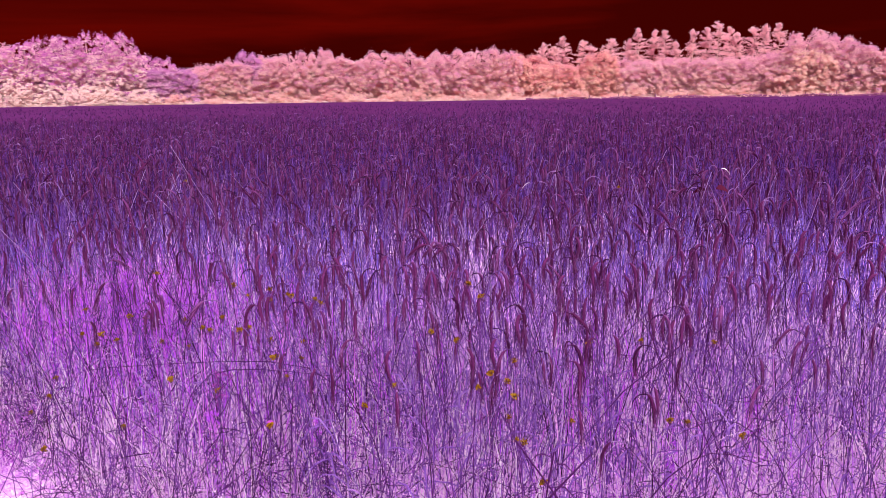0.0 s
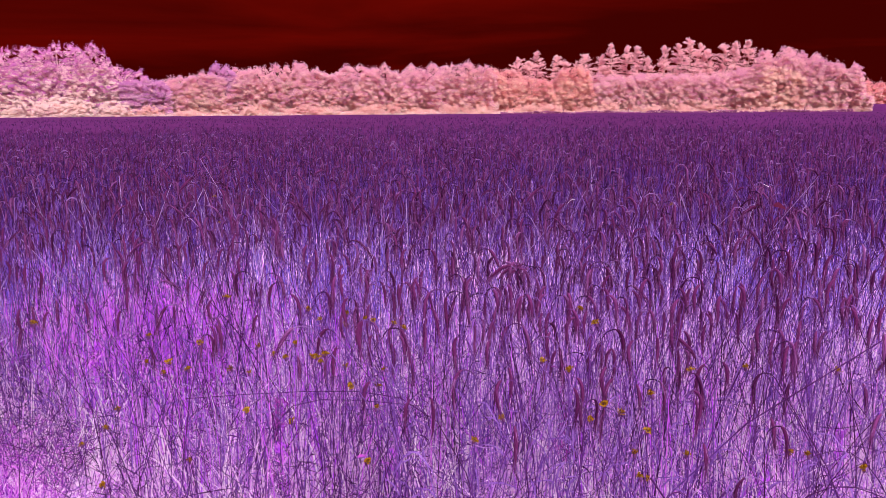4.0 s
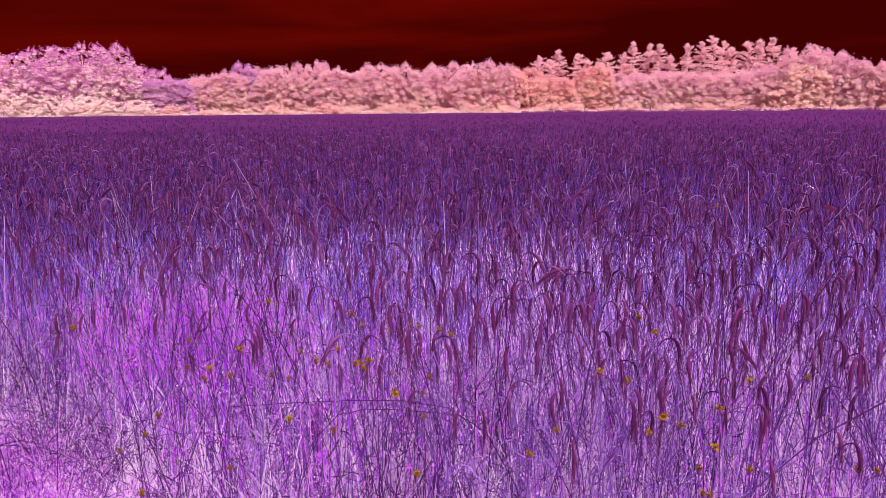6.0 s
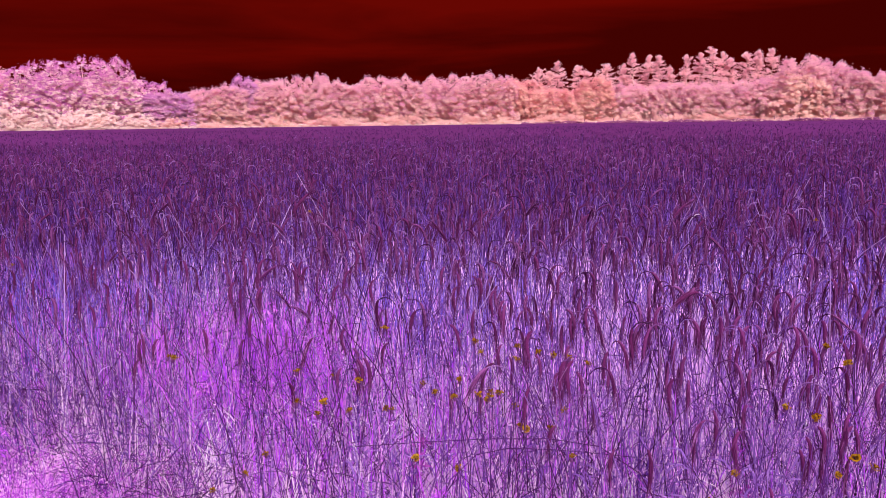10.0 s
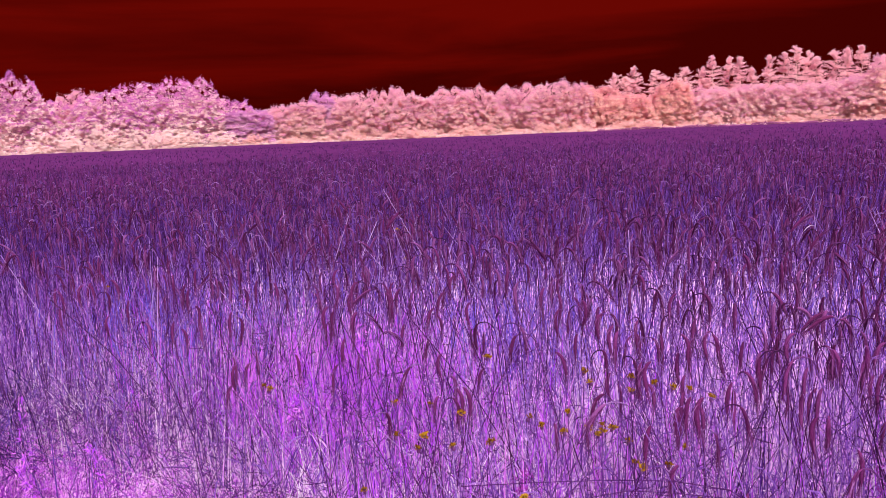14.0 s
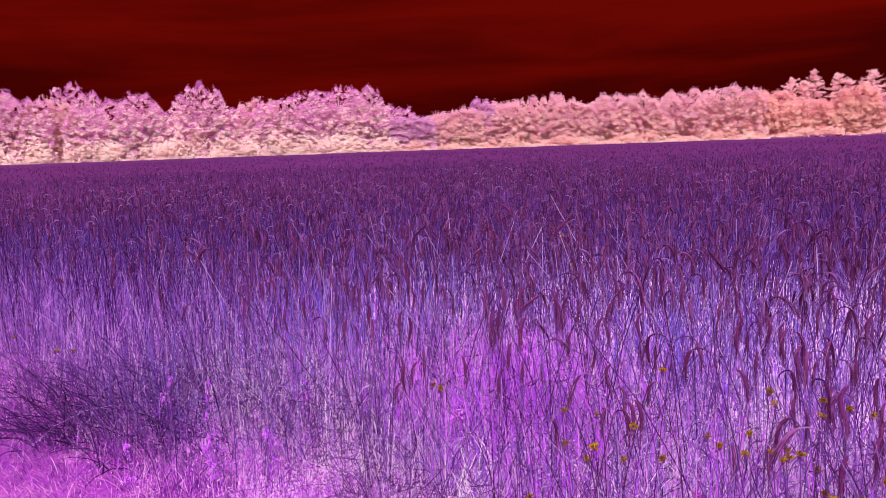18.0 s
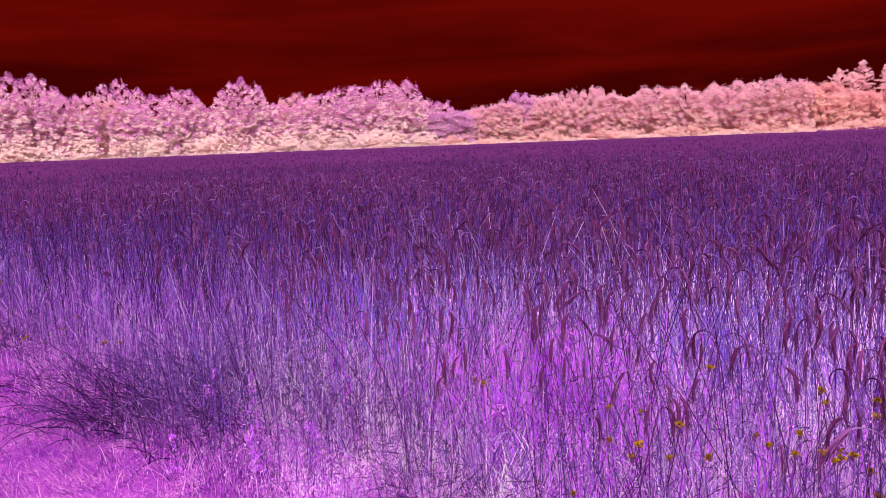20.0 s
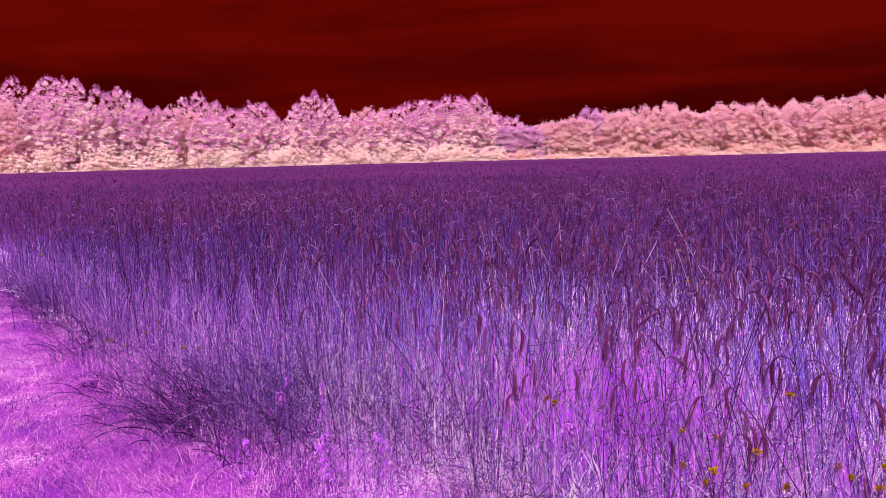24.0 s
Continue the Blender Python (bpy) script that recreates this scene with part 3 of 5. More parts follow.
def make_canopy():
    """The closed top of the crop, from where single stalks run together out to the wood."""
    b = Build()
    dist = np.concatenate([np.linspace(11.5, 30, 90), np.geomspace(30.6, 168, 130)])
    bearing = np.radians(np.linspace(-64, 42, 250))
    x, y = -0.6 + dist[:, None] * np.sin(bearing), 0.4 + dist[:, None] * np.cos(bearing)
    depth = y - field_edge(x)
    rise = np.clip((dist - 11.5) / 7, 0, 1)[:, None] * np.clip((depth - 1.0) / 3.5, 0, 1)
    jitter = rng.uniform(-1, 1, x.shape) * np.clip(0.02 + dist / 1200, 0.02, 0.09)[:, None]
    z = -0.03 + rise * (0.86 + 0.05 * lumps(x, y, 0.4) + 0.12 * np.clip(dist / 60, 0, 1)[:, None]) + jitter * rise
    m = len(bearing)
    i, j = np.meshgrid(np.arange(len(dist) - 1), np.arange(m - 1), indexing="ij")
    a = i * m + j
    b.add(np.stack([x, y, z], -1), np.stack([a, a + 1, a + m + 1, a + m], -1).reshape(-1, 4))
    edge = np.stack([x[-1], y[-1], z[-1]], -1)
    low = edge * np.array([1.002, 1.002, 0.0])
    k = np.arange(m - 1)
    b.add(np.concatenate([edge, low]), np.stack([k, k + 1, k + 1 + m, k + m], -1))
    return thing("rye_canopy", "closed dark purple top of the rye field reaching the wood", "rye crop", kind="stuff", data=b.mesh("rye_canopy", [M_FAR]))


make_canopy()


# ---- trees ----
def far_place(bearing, dist):
    a = math.radians(bearing)
    return (dist * math.sin(a), dist * math.cos(a), 0.0)


def limb_path(start, end, sag, r, k=5):
    s = np.linspace(0, 1, k)[:, None]
    p = np.asarray(start) * (1 - s) + np.asarray(end) * s
    p[:, 2] += sag * np.sin(np.pi * s[:, 0])
    p[1:-1] += r.normal(0, 0.12, (k - 2, 3))
    return p


LIGHTWARD = np.array([0.1, -0.75, 0.85])


def broad_tree(name, label, height, width, foliage, bearing, dist, seed, count=4200, group="wood edge trees", open_top=0.45):
    """A leafy tree: tapered trunk, forking limbs, and a ragged crown of flat leaf pads that reaches down to the ground,
    pad tops painted as sunlit.
    """
    r = np.random.default_rng(seed)
    tree = thing(name, label, "tree", group, at=far_place(bearing, dist), turn=-bearing)
    wood = Build()
    top = np.array([r.normal(0, 0.3), r.normal(0, 0.3), height * 0.93])
    trunk = limb_path((0, 0, -0.1), top, 0, r, 8)
    tubes(wood, trunk[None], np.linspace(0.022, 0.003, 8)[None] * height * 0.5, 7)
    pads = count // 6
    lead_x, lead_z, lead_w = r.uniform(-0.62, 0.62, 8) * width, r.uniform(0.84, 0.98, 8), r.uniform(0.22, 0.42, 8) * width
    lead_x[0], lead_z[0] = r.normal(0, 0.05) * width, 1.0
    x = r.uniform(-0.78, 0.78, pads) * width
    roof = (lead_z - 0.32 * ((x[:, None] - lead_x) / lead_w) ** 2).max(1).clip(0.45, 1.0) * height
    level = r.beta(1.25, 0.75, pads)
    pad = np.stack([x, r.normal(0, 0.16, pads) * width, np.clip(level * roof, 0.2, height - 0.15)], -1)
    gap = np.sin(pad[:, 0] * 3.1 + seed) * np.sin(pad[:, 2] * 2.9 + seed * 0.6) + 0.6 * np.sin(pad[:, 0] * 6.3 - pad[:, 2] * 5.1 + seed)
    pad = pad[(pad[:, 2] < 0.55 * height) | (gap > -1.3 + 1.6 * open_top * np.clip((pad[:, 2] / height - 0.5) / 0.3, 0, 1))]
    sprig_x = r.uniform(-0.72, 0.72, 46) * width
    sprig_z = (lead_z - 0.32 * ((sprig_x[:, None] - lead_x) / lead_w) ** 2).max(1).clip(0.45, 1.0) * height + r.uniform(-0.25, 0.40, 46)
    sprigs = np.stack([sprig_x, r.normal(0, 0.1, 46) * width, sprig_z], -1)
    high = pad[pad[:, 2] > height * 0.45]
    for p in high[:: max(1, len(high) // 18)]:
        root = trunk[min(7, max(1, int(p[2] / height * 6.2)))] * np.array([1, 1, 0.85])
        tubes(wood, limb_path(root, p, 0.25, r)[None], np.array([[0.0075, 0.006, 0.0045, 0.003, 0.001]]) * height * 0.75, 4)
    part("trunk", wood, M_BARK, tree, "pale pink bark")
    crown = Build()
    each = 16
    ball = unit(r.normal(size=(len(pad) * each, 3))) * r.random((len(pad) * each, 1)) ** 0.45
    span = np.repeat(r.uniform(0.30, 0.70, len(pad)) * np.clip(1.3 - 0.4 * pad[:, 2] / height, 0.85, 1.2), each)[:, None] * np.array([1.0, 0.9, 0.85])
    leaves = np.repeat(pad, each, 0) + ball * span
    leaves[:, 2] = np.abs(leaves[:, 2])
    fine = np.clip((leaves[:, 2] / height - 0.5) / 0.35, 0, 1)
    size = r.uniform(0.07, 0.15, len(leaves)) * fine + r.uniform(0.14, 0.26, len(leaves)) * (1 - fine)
    # Upper leaves of each pad take the darker copy: painted sunlight, negative colours.
    painted_top = ball[:, 2] > np.repeat(r.normal(0.75, 0.40, len(pad)), each) - 1.15 * leaves[:, 2] / height
    for slot, some in ((0, ~painted_top), (1, painted_top)):
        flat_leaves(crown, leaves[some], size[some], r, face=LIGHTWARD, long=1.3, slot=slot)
    tips = np.repeat(sprigs, 9, 0) + r.normal(size=(len(sprigs) * 9, 3)) * np.array([0.13, 0.13, 0.30])
    flat_leaves(crown, tips, r.uniform(0.06, 0.13, len(tips)), r, face=LIGHTWARD, long=1.5, slot=1)
    part("crown", crown, foliage, tree)
    return tree


def pine_tree(name, label, height, width, foliage, bearing, dist, seed, bare=0.50, count=3600):
    """A pine: tall bare trunk, a pointed crown of uneven boughs with tufts of needles, sky showing between."""
    r = np.random.default_rng(seed)
    tree = thing(name, label, "pine tree", "pines of the wood edge", at=far_place(bearing, dist), turn=-bearing)
    wood, crown = Build(), Build()
    trunk = limb_path((0, 0, -0.1), (r.normal(0, 0.25), 0, height * 0.98), 0, r, 9)
    tubes(wood, trunk[None], np.linspace(0.018, 0.003, 9)[None] * height * 0.55, 7)
    tufts = []
    reach = r.uniform(0.3, 1.0, 14)
    for _ in range(74):
        up = r.random() ** 1.15
        level = bare + (0.985 - bare) * up
        out = width * 1.12 * (1.0 - up) ** 0.6 * reach[int(up * 13.9)] * r.uniform(0.4, 1.0) + 0.10
        a = r.uniform(0, 2 * np.pi)
        root = trunk[min(8, int(level * 8.2))] * np.array([1, 1, 0]) + np.array([0, 0, level * height - 0.10])
        end = root + np.array([np.cos(a) * out, np.sin(a) * out, (up * 0.75 - 0.20 + r.normal(0, 0.12)) * out])
        tubes(wood, limb_path(root, end, 0.05, r, 4)[None], np.array([[0.05, 0.038, 0.025, 0.01]]), 4)
        for f in (0.3, 0.55, 0.8, 1.0):
            tufts.append(root + (end - root) * f)
    for k in range(8):
        tufts.append(trunk[-1] + np.array([0, 0, 0.18 - 0.16 * k]))
    tufts = np.array(tufts)
    each = max(4, count // len(tufts))
    leaves = np.repeat(tufts, each, 0) + r.normal(size=(len(tufts) * each, 3)) * np.array([0.15, 0.15, 0.13])
    flat_leaves(crown, leaves, r.uniform(0.05, 0.11, len(leaves)), r, long=1.5, face=LIGHTWARD)
    part("trunk", wood, M_BARK, tree, "pale slender bare trunk")
    part("crown", crown, foliage, tree)
    return tree


# bearing, height, crown width: the old wood, the low middle stretch, the pines
OLD_WOOD = [(-54.5, 16.5, 10), (-52.3, 16.0, 9), (-50.2, 19.2, 10), (-48.4, 18.5, 8), (-45.8, 17.0, 5.5), (-47.2, 13.0, 8), (-44.1, 13.2, 7), (-42.6, 13.4, 7), (-40.8, 16.3, 6.5), (-39.2, 12.8, 9), (-37.5, 14.2, 7), (-35.8, 12.5, 8), (-32.9, 16.1, 7), (-30.8, 10.8, 8), (-29.1, 13.1, 6), (-27.3, 12.6, 8), (-25.4, 14.0, 7.5), (-23.6, 15.0, 9), (-21.8, 14.5, 6), (-20.1, 10.6, 7)]
MIDDLE = [(-18.5, 8.2, 6), (-17.2, 8.0, 7), (-16.1, 8.8, 7), (-14.8, 9.5, 6), (-13.7, 11.3, 5.5), (-12.5, 10.8, 4.5), (-11.3, 10.3, 7), (-9.7, 11.2, 7.5), (-8.5, 11.9, 3.6), (-7.1, 10.3, 6), (-5.5, 9.8, 6), (-3.9, 11.3, 7), (-2.3, 11.1, 7.5), (-0.7, 10.2, 8), (1.1, 11.6, 8), (3.3, 11.6, 9), (5.2, 10.4, 8), (6.7, 10.2, 7)]
PINES = [(7.2, 12.4, 4.6), (8.5, 13.7, 4.2), (9.9, 12.9, 4.4), (12.0, 12.8, 5), (13.7, 15.0, 5), (14.6, 14.6, 4.4), (15.4, 14.2, 3.6), (17.2, 14.3, 4.4), (18.0, 14.8, 4.2), (18.9, 15.5, 5.4), (20.0, 13.3, 4.6), (21.0, 14.4, 5), (21.7, 14.6, 4.6), (22.6, 14.8, 5), (23.8, 13.0, 5), (7.9, 11.6, 4), (10.7, 11.6, 4.4), (13.1, 13.0, 4.4), (16.1, 12.0, 3.6), (19.4, 14.6, 4.6), (24.9, 13.4, 5)]
UNDER_PINES = [(8.2, 8.2, 7), (10.1, 8.2, 7), (11.3, 10.4, 5), (12.8, 8.8, 7), (14.3, 8.4, 7), (15.7, 8.6, 7), (16.8, 8.8, 7), (18.3, 8.6, 7), (19.6, 8.4, 7), (20.8, 9.0, 7), (22.1, 9.0, 7), (23.4, 10.2, 6), (24.7, 13.2, 7), (25.7, 12.2, 6.5), (26.9, 10.8, 7), (24.3, 9.6, 7), (27.9, 9.9, 6), (28.7, 7.9, 5)]

for n, (bearing, height, width) in enumerate(OLD_WOOD):
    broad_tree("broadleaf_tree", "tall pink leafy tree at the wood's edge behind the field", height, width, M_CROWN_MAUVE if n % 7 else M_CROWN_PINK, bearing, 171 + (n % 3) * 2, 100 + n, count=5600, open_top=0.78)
for n, (bearing, height, width) in enumerate(MIDDLE):
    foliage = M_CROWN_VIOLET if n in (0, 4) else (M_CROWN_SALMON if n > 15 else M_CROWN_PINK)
    label = "violet leafy tree between paler ones" if n in (0, 4) else "rounded pink leafy tree in the low stretch of wood"
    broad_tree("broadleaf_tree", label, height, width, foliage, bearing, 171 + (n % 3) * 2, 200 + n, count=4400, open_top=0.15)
for n, (bearing, height, width) in enumerate(PINES):
    pine_tree("pine", "slender pink pine with a bare trunk above the wood", height * 1.05, width, M_NEEDLE, bearing, 176 + (n % 3) * 2, 300 + n)
for n, (bearing, height, width) in enumerate(UNDER_PINES):
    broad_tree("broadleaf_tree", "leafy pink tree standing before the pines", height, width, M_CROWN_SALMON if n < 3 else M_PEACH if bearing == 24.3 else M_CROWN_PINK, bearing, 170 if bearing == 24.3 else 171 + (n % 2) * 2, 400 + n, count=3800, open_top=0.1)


def make_wood_behind():
    """The depth of the wood, leaf upon leaf behind the front trees."""
    b = Build()
    n = 30000
    bearing = np.radians(rng.uniform(-58, 29.0, n))
    dist = rng.uniform(178, 190, n)
    low = 7.6 + 2.2 * (np.degrees(bearing) < -20) + 0.8 * np.sin(bearing * 31) + 0.5 * np.sin(bearing * 83)
    z = rng.random(n) ** 0.9 * low + 0.1
    flat_leaves(b, np.stack([dist * np.sin(bearing), dist * np.cos(bearing), z], -1), rng.uniform(0.22, 0.52, n), rng, face=LIGHTWARD)
    return thing("deep_wood", "dense pale pink leaves deep in the wood", "woodland", kind="stuff", data=b.mesh("deep_wood", [M_CROWN_PINK[0]]))


make_wood_behind()


# Added shrubs: their pale colour paints the wood's shaded foot in negative colours.
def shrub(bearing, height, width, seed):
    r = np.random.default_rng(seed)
    ob = thing("shrub", "added cream-pink shrub painting the shade at the wood's foot", "shrub", "shrubs along the wood", at=far_place(bearing, 168.6 + seed % 3 * 0.6), turn=-bearing)
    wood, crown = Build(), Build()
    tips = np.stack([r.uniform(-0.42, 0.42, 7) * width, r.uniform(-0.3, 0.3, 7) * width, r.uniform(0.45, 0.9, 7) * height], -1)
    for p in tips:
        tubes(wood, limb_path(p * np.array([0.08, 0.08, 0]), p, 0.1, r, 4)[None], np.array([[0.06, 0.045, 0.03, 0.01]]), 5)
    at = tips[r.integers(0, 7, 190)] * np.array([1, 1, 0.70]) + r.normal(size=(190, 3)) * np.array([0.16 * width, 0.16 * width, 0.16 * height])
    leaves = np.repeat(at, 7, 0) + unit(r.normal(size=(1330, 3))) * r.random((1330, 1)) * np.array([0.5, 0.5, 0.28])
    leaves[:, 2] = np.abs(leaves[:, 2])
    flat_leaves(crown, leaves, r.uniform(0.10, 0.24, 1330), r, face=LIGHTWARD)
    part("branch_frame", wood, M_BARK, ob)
    part("foliage", crown, M_FOOT_SHADE if bearing < -20 else M_PEACH, ob)


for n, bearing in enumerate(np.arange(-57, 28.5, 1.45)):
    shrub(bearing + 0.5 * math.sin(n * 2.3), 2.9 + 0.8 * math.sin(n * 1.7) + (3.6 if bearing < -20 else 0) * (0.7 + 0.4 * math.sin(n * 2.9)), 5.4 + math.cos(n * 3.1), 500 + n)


def make_foot_shade_strip():
    """A thin bright line of leaves between the crop and the wood, painting shade in negative colours."""
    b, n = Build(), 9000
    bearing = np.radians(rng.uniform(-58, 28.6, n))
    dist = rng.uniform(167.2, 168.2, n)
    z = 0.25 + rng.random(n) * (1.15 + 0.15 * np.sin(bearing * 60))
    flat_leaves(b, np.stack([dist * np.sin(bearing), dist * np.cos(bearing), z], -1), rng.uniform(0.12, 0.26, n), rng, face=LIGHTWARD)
    return thing("field_margin", "thin bright cream leaf strip painting shade at the wood's foot", "grass strip", kind="stuff", data=b.mesh("field_margin", M_FOOT_SHADE))


make_foot_shade_strip()


def make_far_lip():
    """A low dark bank of grass where the field ends under the pines."""
    b, n = Build(), 2600
    bearing = np.radians(rng.uniform(6.0, 29.0, n))
    dist = rng.uniform(166.4, 167.0, n)
    z = 0.75 + rng.random(n) * (0.55 + 0.15 * np.sin(bearing * 90))
    flat_leaves(b, np.stack([dist * np.sin(bearing), dist * np.cos(bearing), z], -1), rng.uniform(0.12, 0.24, n), rng, face=LIGHTWARD, long=1.6)
    return thing("grass_bank", "low dark purple grass bank where the field ends", "grass strip", kind="stuff", data=b.mesh("grass_bank", [M_POST]))


make_far_lip()


def fence_post(bearing, height):
    b = Build()
    tubes(b, np.array([[(0, 0, -0.1), (0, 0, height * 0.6), (0.01, 0, height - 0.08), (0.01, 0, height)]]), np.array([[0.09, 0.085, 0.08, 0.045]]), 8)
    ob = thing("fence_post", "thin weathered fence post before the wood", "fence post", "posts along the far edge", at=far_place(bearing, 167.6), data=b.mesh("fence_post", [M_POST]))
    return ob


for bearing, height in ((-19.35, 1.9), (6.9, 2.0), (10.4, 1.8), (12.4, 1.9), (14.9, 1.9), (17.0, 2.0), (18.8, 1.9), (21.0, 1.8), (22.9, 1.9), (24.4, 1.9), (26.2, 2.0)):
    fence_post(bearing, height)


def make_far_field():
    """A strip of rising crop that shows past the end of the wood."""
    b = Build()
    bearing = np.radians(np.linspace(29.0, 44, 60))
    dist = np.array([169.0, 176, 186, 200])
    x, y = dist[:, None] * np.sin(bearing), dist[:, None] * np.cos(bearing)
    z = np.array([0.2, 1.9, 2.4, 2.5])[:, None] * np.clip((np.degrees(bearing) - 28.6) / 0.6, 0.3, 1) + rng.uniform(-0.05, 0.05, x.shape)
    i, j = np.meshgrid(np.arange(3), np.arange(59), indexing="ij")
    a = i * 60 + j
    b.add(np.stack([x, y, z], -1), np.stack([a, a + 1, a + 61, a + 60], -1).reshape(-1, 4))
    return thing("far_field", "rising dark purple field strip past the end of the wood", "field", kind="structure", data=b.mesh("far_field", [M_FAR]))


make_far_field()
for n, (bearing, height, width) in enumerate(((29.6, 7.6, 7), (31.0, 7.4, 7), (32.6, 8.0, 8), (34.4, 8.4, 8), (36.5, 9.0, 9), (39.0, 9.5, 9))):
    broad_tree("broadleaf_tree", "distant pink tree behind the rising field strip", height, width, M_CROWN_SALMON, bearing, 205, 600 + n, count=2600, group="trees past the wood")


# ---- plants at the crop's edge ----
def blades(build, n, r, radius, length, tilt, width, slot=0, centre=(0, 0), swing=9.0, heading=4.2, vary=0.34):
    """n arching grass blades that spray from one root."""
    az, lean = r.normal(heading, swing, n), np.abs(r.normal(tilt, vary, n))
    size = length * r.uniform(0.55, 1.15, n)
    roots = np.stack([centre[0] + r.normal(0, radius, n), centre[1] + r.normal(0, radius, n), 0 * az], -1)
    s = np.linspace(0, 1, 6)[None]
    ang = np.minimum(lean[:, None] * (0.45 + 2.1 * s), 2.5)
    step = size[:, None] / 5
    u = np.concatenate([np.zeros((n, 1)), np.cumsum(np.sin(ang[:, 1:]) * step, 1)], 1)
    z = np.concatenate([np.zeros((n, 1)), np.cumsum(np.cos(ang[:, 1:]) * step, 1)], 1)
    path = roots[:, None] + np.stack([np.cos(az)[:, None] * u, np.sin(az)[:, None] * u, np.maximum(z, 0.012)], -1)
    taper = np.array([0.8, 1.0, 0.9, 0.7, 0.45, 0.05])[None] * width
    turned = r.uniform(0.1, 1.45, n)
    ribbons(build, path, taper, np.stack([-np.sin(az) * np.cos(turned), np.cos(az) * np.cos(turned), np.sin(turned)], -1), slot)


def tussock(x, y, size, seed):
    r = np.random.default_rng(seed)
    ob = thing("grass_tussock", "dark purple grass tussock arching over the mown strip", "grass tussock", "tussocks along the crop", at=(x, y, 0.01))
    low, tall = Build(), Build()
    for _ in range(4):
        blades(low, 9, r, 0.11 * size, r.uniform(0.34, 0.60) * size, r.uniform(0.3, 0.75), 0.0080, centre=(r.normal(0, 0.16), r.normal(0, 0.12)), swing=0.45, heading=r.normal(3.6, 0.7), vary=0.2)
    blades(tall, 12, r, 0.16 * size, 0.75 * size, 0.55, 0.0040)
    tagged(part("foliage", low, M_TUFT, ob), kind="stuff")
    tagged(part("flowering_top", tall, M_EDGE, ob, "thin violet flowering stems"), kind="stuff")


def grass_bush(x, y, size, seed):
    r = np.random.default_rng(seed)
    ob = thing("grass_bush", "bushy bluish purple grass, thin blades bent every way", "grass tussock", "bushy grass before the crop", at=(x, y, 0.01))
    up, loose = Build(), Build()
    for _ in range(3):
        blades(up, 12, r, 0.10 * size, r.uniform(0.45, 0.75) * size, r.uniform(0.2, 0.55), 0.0058, centre=(r.normal(0, 0.15), r.normal(0, 0.15)), swing=0.8, heading=r.uniform(2.6, 6.6), vary=0.2)
    blades(loose, 13, r, 0.22 * size, 0.85 * size, 0.62, 0.0048)
    tagged(part("foliage", up, M_BUSH, ob), kind="stuff")
    tagged(part("flowering_top", loose, M_TUFT, ob, "thin dark bent stems"), kind="stuff")


TUSSOCKS = [(-4.75, 4.62, 1.0), (-4.5, 4.55, 1.2), (-4.3, 4.5, 1.25), (-4.1, 4.45, 1.15), (-4.2, 4.35, 1.3), (-4.45, 4.35, 1.2), (-4.2, 4.7, 1.3), (-3.9, 4.35, 0.9), (-5.1, 4.85, 0.8), (-5.6, 5.15, 0.8), (-6.2, 5.55, 0.85), (-6.6, 5.75, 0.85), (-7.0, 6.0, 0.8), (-7.6, 6.3, 0.9), (-8.3, 6.65, 1.3), (-8.6, 6.85, 1.4), (-8.0, 6.6, 1.1), (-9.0, 7.1, 1.4), (-9.6, 7.3, 1.2), (-11.0, 8.0, 1.3), (-3.5, 4.15, 0.7), (-4.35, 4.2, 1.2), (-4.05, 4.25, 1.25), (-3.75, 4.25, 1.05), (-4.9, 4.5, 0.9), (-5.5, 4.9, 0.9), (-6.4, 5.4, 0.9), (-7.7, 6.2, 1.1), (-9.4, 7.1, 1.3)]
for n, (x, y, size) in enumerate(TUSSOCKS):
    tussock(x, y, size, 700 + n)


for n, (x, y, size) in enumerate(((-3.8, 4.45, 1.3), (-3.55, 4.3, 1.15), (-4.05, 4.5, 1.4), (-4.2, 4.85, 1.4), (-4.0, 4.95, 1.35), (-4.4, 4.7, 1.3), (-3.95, 4.75, 1.2), (-3.7, 4.55, 1.0), (-4.45, 5.0, 1.15), (-3.4, 4.6, 1.0), (-3.15, 4.45, 0.9), (-2.8, 4.3, 0.85), (-4.7, 5.1, 1.0), (-8.5, 6.9, 1.7), (-8.9, 7.15, 1.7), (-8.0, 6.75, 1.4), (-9.4, 7.4, 1.6), (-2.35, 4.05, 0.7), (-3.0, 4.9, 1.0), (-2.6, 4.65, 0.9), (-3.5, 5.05, 1.0), (-2.1, 4.35, 0.8), (-3.9, 5.25, 1.0), (-5.4, 5.4, 0.7), (-6.6, 6.1, 0.7), (-5.9, 5.7, 0.7))):
    grass_bush(x, y, size, 740 + n)


